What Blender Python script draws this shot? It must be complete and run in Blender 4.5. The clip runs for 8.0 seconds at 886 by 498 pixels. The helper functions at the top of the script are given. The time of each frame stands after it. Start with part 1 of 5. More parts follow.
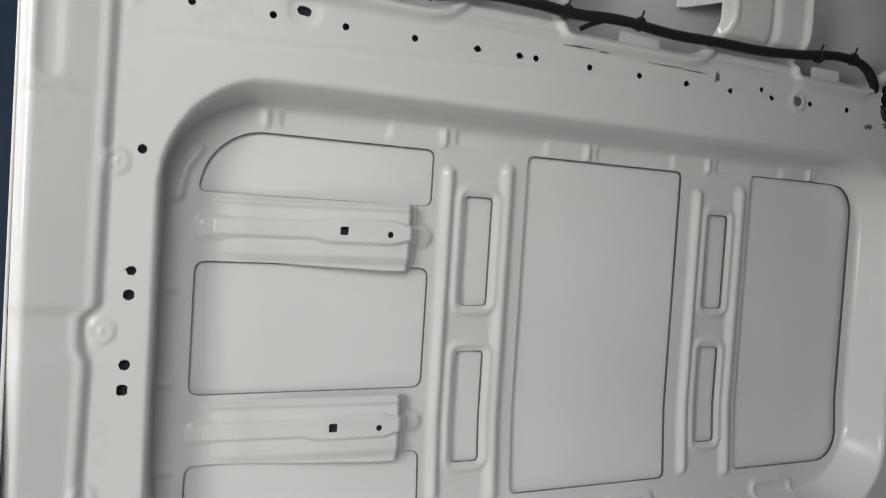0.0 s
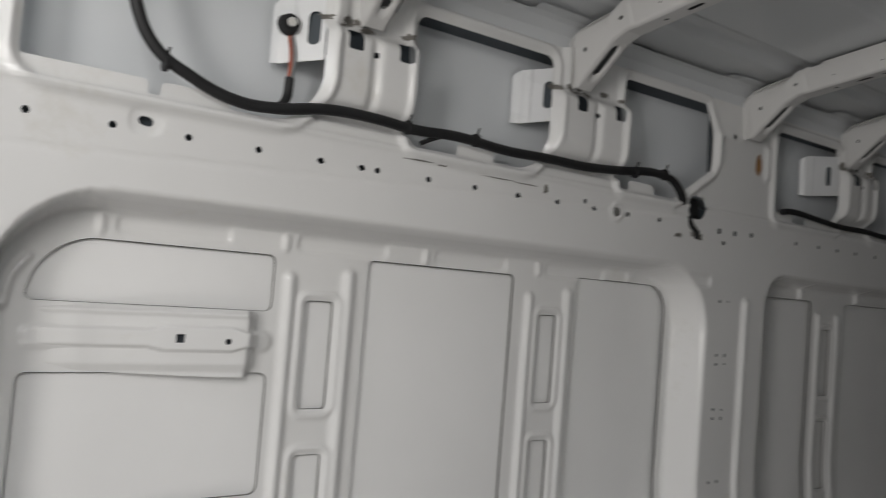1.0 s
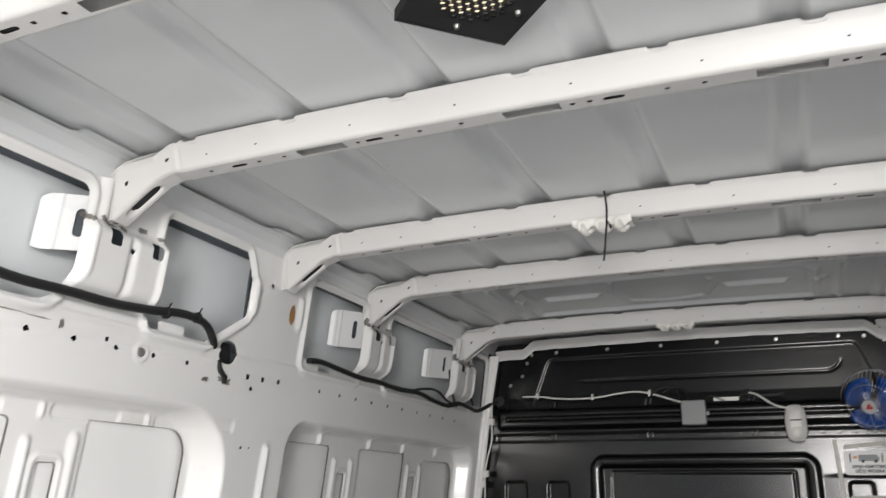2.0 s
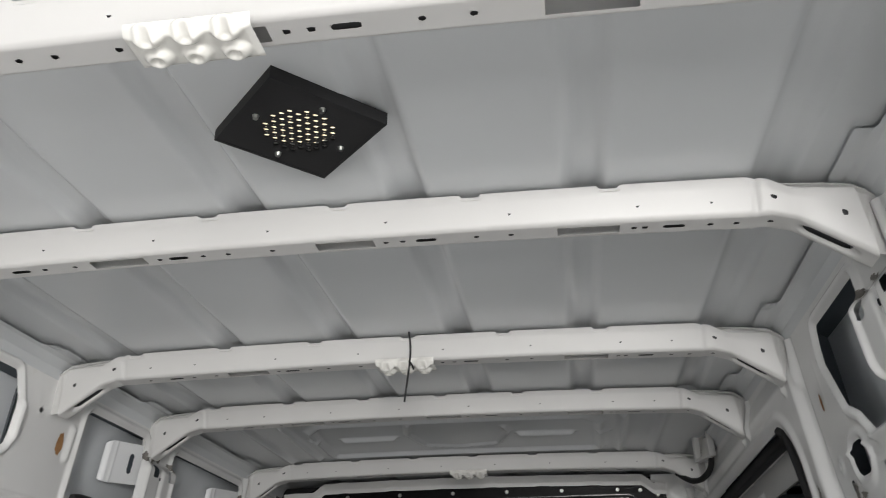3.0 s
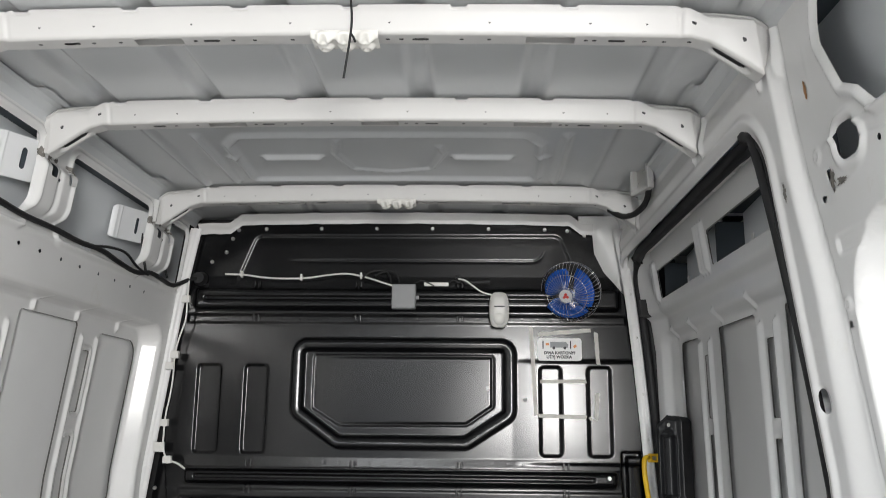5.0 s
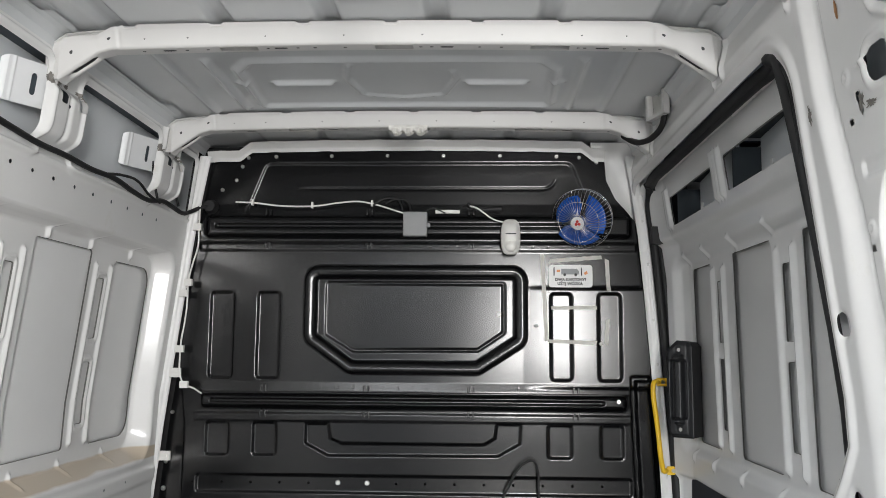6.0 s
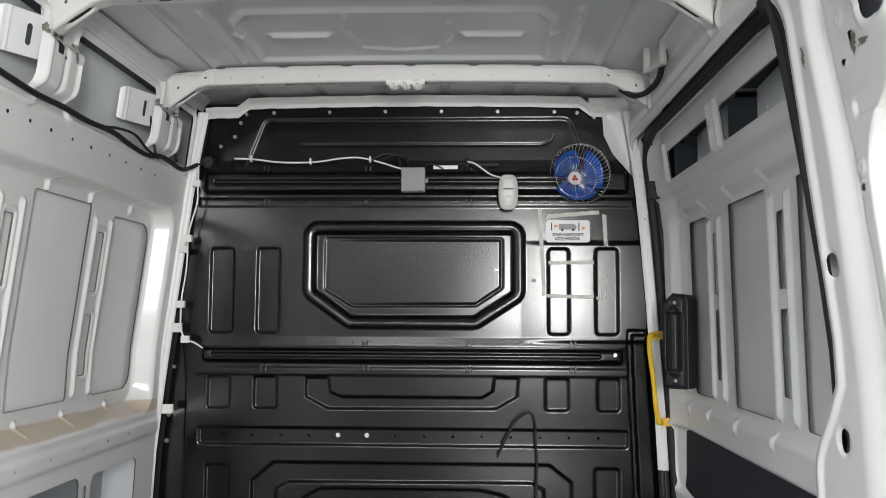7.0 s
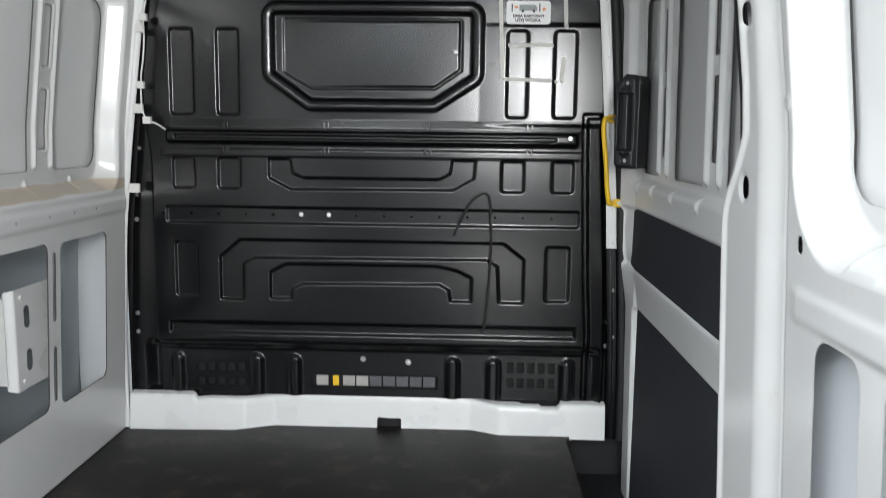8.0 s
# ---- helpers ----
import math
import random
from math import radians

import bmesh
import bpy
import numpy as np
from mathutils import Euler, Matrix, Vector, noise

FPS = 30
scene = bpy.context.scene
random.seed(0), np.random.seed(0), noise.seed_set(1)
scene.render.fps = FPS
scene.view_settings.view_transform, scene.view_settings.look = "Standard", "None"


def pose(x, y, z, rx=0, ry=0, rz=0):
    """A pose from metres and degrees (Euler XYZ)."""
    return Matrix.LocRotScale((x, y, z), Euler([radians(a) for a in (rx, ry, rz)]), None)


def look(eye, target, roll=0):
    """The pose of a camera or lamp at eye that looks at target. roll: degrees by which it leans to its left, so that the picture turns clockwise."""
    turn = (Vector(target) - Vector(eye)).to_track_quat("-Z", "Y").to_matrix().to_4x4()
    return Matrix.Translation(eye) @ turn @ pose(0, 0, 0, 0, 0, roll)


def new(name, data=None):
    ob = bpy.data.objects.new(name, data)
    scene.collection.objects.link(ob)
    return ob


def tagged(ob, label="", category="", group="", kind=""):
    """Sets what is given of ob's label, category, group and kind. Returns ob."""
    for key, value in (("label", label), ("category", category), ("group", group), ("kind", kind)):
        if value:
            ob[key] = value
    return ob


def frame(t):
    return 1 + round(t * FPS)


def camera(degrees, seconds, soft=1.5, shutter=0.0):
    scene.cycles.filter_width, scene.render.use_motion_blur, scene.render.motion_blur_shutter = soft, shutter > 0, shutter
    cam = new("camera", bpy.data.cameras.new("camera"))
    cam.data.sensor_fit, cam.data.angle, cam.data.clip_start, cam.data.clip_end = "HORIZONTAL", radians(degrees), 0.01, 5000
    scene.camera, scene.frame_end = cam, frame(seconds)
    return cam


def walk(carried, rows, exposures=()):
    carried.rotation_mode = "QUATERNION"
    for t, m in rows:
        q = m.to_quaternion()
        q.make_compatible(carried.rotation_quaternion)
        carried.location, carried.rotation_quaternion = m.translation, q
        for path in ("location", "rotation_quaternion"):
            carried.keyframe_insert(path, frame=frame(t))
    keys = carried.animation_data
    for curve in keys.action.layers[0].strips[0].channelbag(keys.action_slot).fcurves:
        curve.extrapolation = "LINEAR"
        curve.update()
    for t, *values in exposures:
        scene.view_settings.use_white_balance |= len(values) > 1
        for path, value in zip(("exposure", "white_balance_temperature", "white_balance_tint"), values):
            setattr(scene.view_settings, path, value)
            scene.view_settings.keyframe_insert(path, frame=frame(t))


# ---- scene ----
cam = camera(56.6, 8.0, soft=0.55, shutter=0.2)
PATH = [
    (0, (0.244, 0.244, 1.28), (-1.548, 1.122, 1.417), 0.6),
    (0.5, (0.258, 0.215, 1.332), (-1.512, 1.114, 1.568), 0.9),
    (1, (0.286, 0.232, 1.349), (-1.302, 1.415, 1.633), 0.5),
    (1.2, (0.307, 0.257, 1.35), (-1.093, 1.651, 1.664), -0.3),
    (1.5, (0.334, 0.276, 1.384), (-0.756, 1.911, 1.759), 0.1),
    (2, (0.337, 0.259, 1.402), (-0.411, 2.024, 1.974), 0.4),
    (2.2, (0.326, 0.25, 1.405), (-0.306, 2.03, 2.062), 0.2),
    (3.3, (0.329, 0.303, 1.39), (0.158, 2.068, 2.317), -0.6),
    (3.5, (0.317, 0.342, 1.374), (0.194, 2.104, 2.312), -1.0),
    (3.8, (0.305, 0.395, 1.347), (0.226, 2.158, 2.288), -1.1),
    (4, (0.298, 0.422, 1.329), (0.23, 2.2, 2.242), -0.9),
    (4.2, (0.283, 0.446, 1.309), (0.212, 2.263, 2.141), -0.5),
    (4.5, (0.259, 0.477, 1.283), (0.184, 2.367, 1.932), 0.1),
    (5, (0.239, 0.506, 1.268), (0.17, 2.463, 1.675), 0.6),
    (5.2, (0.228, 0.507, 1.267), (0.16, 2.474, 1.621), 0.7),
    (6.3, (0.205, 0.51, 1.261), (0.13, 2.496, 1.481), 0.4),
    (6.5, (0.204, 0.507, 1.259), (0.129, 2.494, 1.469), 0.4),
    (6.7, (0.207, 0.505, 1.247), (0.131, 2.494, 1.436), 0.4),
    (7, (0.221, 0.499, 1.217), (0.143, 2.491, 1.377), 0.3),
    (7.5, (0.268, 0.468, 1.161), (0.192, 2.466, 1.156), 0.4),
    (7.8, (0.321, 0.454, 1.122), (0.248, 2.445, 0.952), 0.6),
    (8, (0.362, 0.447, 1.095), (0.293, 2.427, 0.817), 0.7),
]
EXPOSURES = [(0, -1.05, 6650, 11), (0.5, -1.30, 6600, 11), (1.0, -1.12, 6650, 11), (1.5, -0.25, 6650, 11), (2.0, 0.38, 6620, 11), (2.2, 0.33, 6580, 11),
             (3.5, 0.03, 6550, 10), (4.5, 0.50, 6520, 10), (5.0, 0.85, 6520, 10), (6.5, 0.95, 6500, 10), (7.5, 0.98, 6480, 10), (8.0, 0.97, 6300, 8)]
walk(cam, [(t, look(eye, target, roll)) for t, eye, target, roll in PATH], EXPOSURES)

# ---- daylight ----
world = bpy.data.worlds.new("daylight")
scene.world = world
world.use_nodes = True
wt = world.node_tree
sky = wt.nodes.new("ShaderNodeTexSky")
sky.sky_type, sky.sun_disc = "NISHITA", False
sky.sun_elevation, sky.sun_rotation = radians(42), radians(25)
wt.nodes["Background"].inputs["Strength"].default_value = 0.12
wt.links.new(sky.outputs["Color"], wt.nodes["Background"].inputs["Color"])
sun_data = bpy.data.lights.new("sun", "SUN")
sun_data.energy, sun_data.angle, sun_data.color = 4.0, radians(0.6), (1.0, 0.95, 0.87)
sun = new("sun", sun_data)
sun.rotation_euler = Vector((-0.31, -0.67, -0.67)).to_track_quat("-Z", "Y").to_euler()
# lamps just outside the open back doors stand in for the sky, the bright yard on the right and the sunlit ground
# added fills: yard_sky for the bulkhead's sheen, yard_ground the roof, yard_side the left wall
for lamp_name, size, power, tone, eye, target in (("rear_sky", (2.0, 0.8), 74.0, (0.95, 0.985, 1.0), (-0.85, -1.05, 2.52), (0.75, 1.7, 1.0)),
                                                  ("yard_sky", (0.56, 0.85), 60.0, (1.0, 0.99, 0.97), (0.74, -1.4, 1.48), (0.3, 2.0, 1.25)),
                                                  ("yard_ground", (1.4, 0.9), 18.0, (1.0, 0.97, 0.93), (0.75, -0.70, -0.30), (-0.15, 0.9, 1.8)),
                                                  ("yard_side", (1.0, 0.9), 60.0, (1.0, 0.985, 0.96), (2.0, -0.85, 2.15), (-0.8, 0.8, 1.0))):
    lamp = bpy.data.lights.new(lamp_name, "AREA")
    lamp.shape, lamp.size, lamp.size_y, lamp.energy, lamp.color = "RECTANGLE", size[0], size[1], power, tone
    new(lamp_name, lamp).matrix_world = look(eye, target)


# ---- materials ----
def material(name, base, rough=0.5, metal=0.0, vary=0.06, scale=6.0, bump=0.02, fine=180.0, dirt=None, spec=0.5, coat=0.0, uneven=0.08):
    m = bpy.data.materials.new(name)
    m.use_nodes = True
    nt = m.node_tree
    b = nt.nodes["Principled BSDF"]
    b.inputs["Metallic"].default_value = metal
    b.inputs["Specular IOR Level"].default_value = spec
    b.inputs["Coat Weight"].default_value = coat
    b.inputs["Coat Roughness"].default_value = 0.15
    co = nt.nodes.new("ShaderNodeTexCoord")
    n1 = nt.nodes.new("ShaderNodeTexNoise")
    n1.inputs["Scale"].default_value, n1.inputs["Detail"].default_value = scale, 6.0
    nt.links.new(co.outputs["Object"], n1.inputs["Vector"])
    n2 = nt.nodes.new("ShaderNodeTexNoise")
    n2.inputs["Scale"].default_value, n2.inputs["Detail"].default_value = fine, 3.0
    nt.links.new(co.outputs["Object"], n2.inputs["Vector"])
    ramp = nt.nodes.new("ShaderNodeValToRGB")
    lo = [c * (1 - vary) for c in base]
    hi = [min(1.0, c * (1 + vary)) for c in base]
    ramp.color_ramp.elements[0].position, ramp.color_ramp.elements[1].position = 0.3, 0.7
    ramp.color_ramp.elements[0].color, ramp.color_ramp.elements[1].color = (*lo, 1), (*hi, 1)
    nt.links.new(n1.outputs["Fac"], ramp.inputs["Fac"])
    colour = ramp.outputs["Color"]
    if dirt:
        n3 = nt.nodes.new("ShaderNodeTexNoise")
        n3.inputs["Scale"].default_value, n3.inputs["Detail"].default_value, n3.inputs["Roughness"].default_value = dirt[1], 8.0, 0.7
        nt.links.new(co.outputs["Object"], n3.inputs["Vector"])
        r3 = nt.nodes.new("ShaderNodeValToRGB")
        r3.color_ramp.elements[0].position, r3.color_ramp.elements[1].position = dirt[2], dirt[2] + 0.12
        r3.color_ramp.elements[0].color, r3.color_ramp.elements[1].color = (0, 0, 0, 1), (1, 1, 1, 1)
        nt.links.new(n3.outputs["Fac"], r3.inputs["Fac"])
        mix = nt.nodes.new("ShaderNodeMix")
        mix.data_type = "RGBA"
        nt.links.new(r3.outputs["Color"], mix.inputs[0])
        nt.links.new(colour, mix.inputs[6])
        mix.inputs[7].default_value = (*dirt[0], 1)
        colour = mix.outputs[2]
    nt.links.new(colour, b.inputs["Base Color"])
    mr = nt.nodes.new("ShaderNodeMapRange")
    mr.inputs["To Min"].default_value, mr.inputs["To Max"].default_value = max(0.03, rough - uneven), min(1.0, rough + uneven)
    nt.links.new(n1.outputs["Fac"], mr.inputs["Value"])
    nt.links.new(mr.outputs["Result"], b.inputs["Roughness"])
    if bump:
        bp = nt.nodes.new("ShaderNodeBump")
        bp.inputs["Strength"].default_value, bp.inputs["Distance"].default_value = bump, 0.002
        nt.links.new(n2.outputs["Fac"], bp.inputs["Height"])
        nt.links.new(bp.outputs["Normal"], b.inputs["Normal"])
    return m


def dusty(m, z0, z1, colour, scale, limit):
    """Adds dust along a band of height, on the left wall's front section."""
    nt = m.node_tree
    b = nt.nodes["Principled BSDF"]
    old = b.inputs["Base Color"].links[0].from_socket
    co = nt.nodes.new("ShaderNodeTexCoord")
    sep = nt.nodes.new("ShaderNodeSeparateXYZ")
    nt.links.new(co.outputs["Object"], sep.inputs[0])
    n = nt.nodes.new("ShaderNodeTexNoise")
    n.inputs["Scale"].default_value, n.inputs["Detail"].default_value = scale, 5.0
    nt.links.new(co.outputs["Object"], n.inputs["Vector"])
    band = nt.nodes.new("ShaderNodeMapRange")
    band.interpolation_type = "SMOOTHSTEP"
    off = nt.nodes.new("ShaderNodeMath")
    off.operation = "SUBTRACT"
    off.inputs[1].default_value = (z0 + z1) / 2
    nt.links.new(sep.outputs["Z"], off.inputs[0])
    ab = nt.nodes.new("ShaderNodeMath")
    ab.operation = "ABSOLUTE"
    nt.links.new(off.outputs[0], ab.inputs[0])
    band.inputs["From Min"].default_value, band.inputs["From Max"].default_value = (z1 - z0) / 2, 0.0
    nt.links.new(ab.outputs[0], band.inputs["Value"])
    mul = nt.nodes.new("ShaderNodeMath")
    mul.operation = "MULTIPLY"
    nt.links.new(n.outputs["Fac"], mul.inputs[0])
    nt.links.new(band.outputs["Result"], mul.inputs[1])
    for axis, edge, sign in (("X", -0.7, -1), ("Y", 2.05, 1)):
        side = nt.nodes.new("ShaderNodeMath")
        side.operation = "GREATER_THAN" if sign > 0 else "LESS_THAN"
        side.inputs[1].default_value = edge
        nt.links.new(sep.outputs[axis], side.inputs[0])
        both = nt.nodes.new("ShaderNodeMath")
        both.operation = "MULTIPLY"
        nt.links.new(mul.outputs[0], both.inputs[0])
        nt.links.new(side.outputs[0], both.inputs[1])
        mul = both
    step = nt.nodes.new("ShaderNodeMapRange")
    step.inputs["From Min"].default_value, step.inputs["From Max"].default_value = limit, limit + 0.12
    nt.links.new(mul.outputs[0], step.inputs["Value"])
    mix = nt.nodes.new("ShaderNodeMix")
    mix.data_type = "RGBA"
    nt.links.new(step.outputs["Result"], mix.inputs[0])
    nt.links.new(old, mix.inputs[6])
    mix.inputs[7].default_value = (*colour, 1)
    nt.links.new(mix.outputs[2], b.inputs["Base Color"])
    return m


PAINT = material("white_paint", (0.74, 0.738, 0.73), 0.28, vary=0.03, scale=3.0, bump=0.03, dirt=((0.69, 0.68, 0.65), 5.0, 0.62))
UPPERSKIN = material("bluish_skin", (0.69, 0.715, 0.735), 0.42, vary=0.04, scale=2.5, bump=0.03)
# dark colour that stands in for shade inside holes and cavities
CAVITYSHADE = material("cavity_shade", (0.055, 0.068, 0.080), 0.6, vary=0.15, scale=8.0)
SKIN = material("primer_skin", (0.83, 0.83, 0.825), 0.40, vary=0.04, scale=2.5, bump=0.03)
WALLPAINT = dusty(material("wall_paint", (0.74, 0.738, 0.73), 0.18, vary=0.03, scale=3.0, bump=0.03, dirt=((0.69, 0.68, 0.65), 6.0, 0.60)), 0.872, 0.945, (0.56, 0.48, 0.38), 4.0, 0.20)
ROOF = material("roof_paint", (0.63, 0.648, 0.660), 0.23, vary=0.04, scale=2.0, bump=0.03)
BOWPAINT = material("bow_paint", (0.59, 0.585, 0.575), 0.42, vary=0.03, scale=4.0, bump=0.02, dirt=((0.55, 0.52, 0.47), 14.0, 0.72))
BLACK = material("black_paint", (0.0035, 0.0037, 0.0042), 0.21, vary=0.2, scale=3.0, bump=0.01, fine=260.0, spec=0.47, uneven=0.04)
BLACKMATT = material("black_matt", (0.012, 0.012, 0.013), 0.7, vary=0.2, scale=8.0, bump=0.1)
RUBBER = material("black_rubber", (0.010, 0.010, 0.011), 0.6, vary=0.2, scale=20.0, bump=0.1)
BOARD = material("grey_board", (0.020, 0.0225, 0.030), 0.75, vary=0.15, scale=9.0, bump=0.2, fine=120.0)
FLOORM = material("floor_mat", (0.0125, 0.0112, 0.0108), 0.48, vary=0.45, scale=3.5, bump=0.3, fine=240.0, dirt=((0.050, 0.042, 0.035), 7.0, 0.53), spec=0.3)
PLASTIC = material("grey_plastic", (0.24, 0.245, 0.25), 0.45, vary=0.05)
WHITEPL = material("white_plastic", (0.72, 0.71, 0.68), 0.4, vary=0.04)
CLEAR = material("pale_silicone", (0.8, 0.79, 0.75), 0.18, vary=0.04, spec=0.7)
YELLOW = material("yellow_paint", (0.80, 0.50, 0.02), 0.4, vary=0.06, scale=20.0)
PLATEPAINT = material("bracket_paint", (0.80, 0.81, 0.82), 0.3, vary=0.03)
DULLGREY = material("dull_grey", (0.17, 0.168, 0.16), 0.7, vary=0.2, scale=12.0)
STEEL = material("bare_steel", (0.62, 0.62, 0.60), 0.3, metal=1.0, vary=0.08, scale=30.0)
CHROME = material("chrome", (0.75, 0.75, 0.76), 0.12, metal=1.0, vary=0.03)
BLUE = material("blue_plastic", (0.012, 0.09, 0.42), 0.25, vary=0.08, scale=20.0, spec=0.6)
TAPE = material("masking_tape", (0.62, 0.61, 0.57), 0.7, vary=0.06, scale=40.0)
PAPER = material("white_sticker", (0.78, 0.78, 0.77), 0.4, vary=0.02)
INK = material("dark_ink", (0.05, 0.05, 0.055), 0.6)
ORANGE = material("orange_ink", (0.75, 0.30, 0.12), 0.6)
GREYINK = material("grey_ink", (0.30, 0.31, 0.32), 0.6)
RUST = material("rust_primer", (0.33, 0.17, 0.07), 0.7, vary=0.25, scale=60.0)
SCUFF = material("scuffed_primer", (0.17, 0.16, 0.145), 0.7, vary=0.3, scale=60.0, bump=0.3)
GROUNDTONE = material("ground_tone", (0.17, 0.168, 0.16), 0.85, vary=0.2, scale=20.0, bump=0.4)
MIRRORGREY = material("reflected_grey", (0.17, 0.19, 0.22), 0.6, vary=0.08)
DOORSKIN = material("door_skin_paint", (0.70, 0.70, 0.695), 0.12, vary=0.03, scale=2.0, bump=0.01, spec=0.6, uneven=0.02)
# outer skin with the deep pocket's shade put into its colour
SHADEDSKIN = material("shaded_skin", (0.40, 0.44, 0.465), 0.45, vary=0.06, scale=4.0, bump=0.03)
DOORPAINT = material("door_paint", (0.78, 0.78, 0.775), 0.20, vary=0.03, scale=3.0, bump=0.02, uneven=0.05)
NAVY = material("navy_cladding", (0.020, 0.045, 0.09), 0.5, vary=0.1)


# ---- building tools ----
def link(name, me, mat, parent=None, label=""):
    me.name = name
    if mat:
        me.materials.append(mat)
    ob = new(name, me)
    if parent:
        ob.parent = parent
    if label:
        ob["label"] = label
    return ob


def part(name, bm, mat, parent=None, label="", smooth=False):
    me = bpy.data.meshes.new(name)
    bm.normal_update()
    bm.to_mesh(me)
    bm.free()
    if smooth:
        me.shade_smooth()
    return link(name, me, mat, parent, label)


def thing(name, at, label, category, group="", kind=""):
    ob = new(name)
    ob.location = at
    ob.empty_display_size = 0.05
    bpy.context.view_layer.update()
    return tagged(ob, label, category, group, kind)


def rr(u, v, u0, u1, v0, v1, r=0.01):
    """Signed distance to a rounded rectangle, negative inside."""
    hu, hv = (u1 - u0) / 2, (v1 - v0) / 2
    r = min(r, hu, hv)
    qu, qv = abs(u - (u0 + u1) / 2) - hu + r, abs(v - (v0 + v1) / 2) - hv + r
    return np.hypot(np.maximum(qu, 0), np.maximum(qv, 0)) + np.minimum(np.maximum(qu, qv), 0) - r


def disc(u, v, cu, cv, r):
    return np.hypot(u - cu, v - cv) - r


def seg(u, v, a, b, r):
    """Signed distance to a capsule between a and b."""
    du, dv = b[0] - a[0], b[1] - a[1]
    t = np.clip(((u - a[0]) * du + (v - a[1]) * dv) / (du * du + dv * dv), 0, 1)
    return np.hypot(u - a[0] - t * du, v - a[1] - t * dv) - r


def poly(u, v, pts, r=0.0):
    """Signed distance to a polygon, rounded by r."""
    d = np.full(np.shape(u), 1e9)
    inside = np.zeros(np.shape(u), bool)
    n = len(pts)
    for i in range(n):
        (ax, ay), (bx, by) = pts[i], pts[(i + 1) % n]
        ex, ey = bx - ax, by - ay
        t = np.clip(((u - ax) * ex + (v - ay) * ey) / (ex * ex + ey * ey), 0, 1)
        d = np.minimum(d, np.hypot(u - ax - t * ex, v - ay - t * ey))
        if ay != by:
            cross = ((ay > v) != (by > v)) & (u < (bx - ax) * (v - ay) / (by - ay) + ax)
            inside ^= cross
    return np.where(inside, -d, d) - r


def ramp(d, w):
    """1 inside a shape, 0 outside, with a rounded wall of width w inside its edge."""
    t = np.clip(-d / w, 0, 1)
    return t * t * (3 - 2 * t)


def ridge(d, w):
    """A rounded bead along the edge of a shape."""
    t = np.clip(1 - abs(d) / w, 0, 1)
    return t * t * (3 - 2 * t)


def union(*ds):
    out = ds[0]
    for d in ds[1:]:
        out = np.minimum(out, d)
    return out


def stamped(name, u0, u1, v0, v1, step, place, mat, hole=None, parent=None, label="", flip=False):
    """A pressed sheet over the plane u, v: place(u, v) gives its points, hole(u, v) is negative where the sheet is cut away."""
    nu, nv = int(round((u1 - u0) / step)) + 1, int(round((v1 - v0) / step)) + 1
    su, sv = (u1 - u0) / (nu - 1), (v1 - v0) / (nv - 1)
    U, V = np.meshgrid(np.linspace(u0, u1, nu), np.linspace(v0, v1, nv), indexing="ij")
    keep = np.ones((nu - 1, nv - 1), bool)
    if hole:
        K = hole(U, V)
        gu, gv = np.gradient(K, su, sv)
        g2 = np.maximum(gu * gu + gv * gv, 0.3)
        D = K / np.sqrt(g2)
        limit = 0.55 * min(su, sv)
        top = np.maximum(np.maximum(D[:-1, :-1], D[1:, :-1]), np.maximum(D[:-1, 1:], D[1:, 1:]))
        keep = top >= limit
        near = (D < limit) & (D > -1.6 * max(su, sv))
        U, V = np.where(near, U - K * gu / g2, U), np.where(near, V - K * gv / g2, V)
    X, Y, Z = place(U, V)
    co = np.stack([X, Y, Z], -1).reshape(-1, 3)
    idx = np.arange(nu * nv).reshape(nu, nv)
    f = np.stack([idx[:-1, :-1], idx[1:, :-1], idx[1:, 1:], idx[:-1, 1:]], -1)[keep]
    if flip:
        f = f[:, ::-1]
    used = np.unique(f)
    new_index = np.zeros(nu * nv, np.int64)
    new_index[used] = np.arange(len(used))
    f, co = new_index[f], co[used]
    me = bpy.data.meshes.new(name)
    me.vertices.add(len(co))
    me.vertices.foreach_set("co", co.astype(np.float32).ravel())
    me.loops.add(f.size)
    me.loops.foreach_set("vertex_index", f.astype(np.int32).ravel())
    me.polygons.add(len(f))
    me.polygons.foreach_set("loop_start", np.arange(0, f.size, 4, dtype=np.int32))
    me.update(calc_edges=True)
    me.shade_smooth()
    return link(name, me, mat, parent, label)


def box(bm, x0, x1, y0, y1, z0, z1, bevel=0.0):
    g = bmesh.ops.create_cube(bm, size=1.0)["verts"]
    for v in g:
        v.co = Vector(((x0 + x1) / 2 + v.co.x * (x1 - x0), (y0 + y1) / 2 + v.co.y * (y1 - y0), (z0 + z1) / 2 + v.co.z * (z1 - z0)))
    if bevel:
        edges = list({e for v in g for e in v.link_edges})
        bmesh.ops.bevel(bm, geom=edges, offset=bevel, segments=2, affect="EDGES", profile=0.7)
    return g


def boxed(name, x0, x1, y0, y1, z0, z1, mat, parent=None, label="", bevel=0.003):
    bm = bmesh.new()
    box(bm, x0, x1, y0, y1, z0, z1, bevel)
    return part(name, bm, mat, parent, label)


def rod(bm, a, b, r, n=10, r2=None):
    a, b = Vector(a), Vector(b)
    m = Matrix.Translation((a + b) / 2) @ (b - a).to_track_quat("Z", "Y").to_matrix().to_4x4()
    bmesh.ops.create_cone(bm, cap_ends=True, segments=n, radius1=r, radius2=r if r2 is None else r2, depth=(b - a).length, matrix=m)


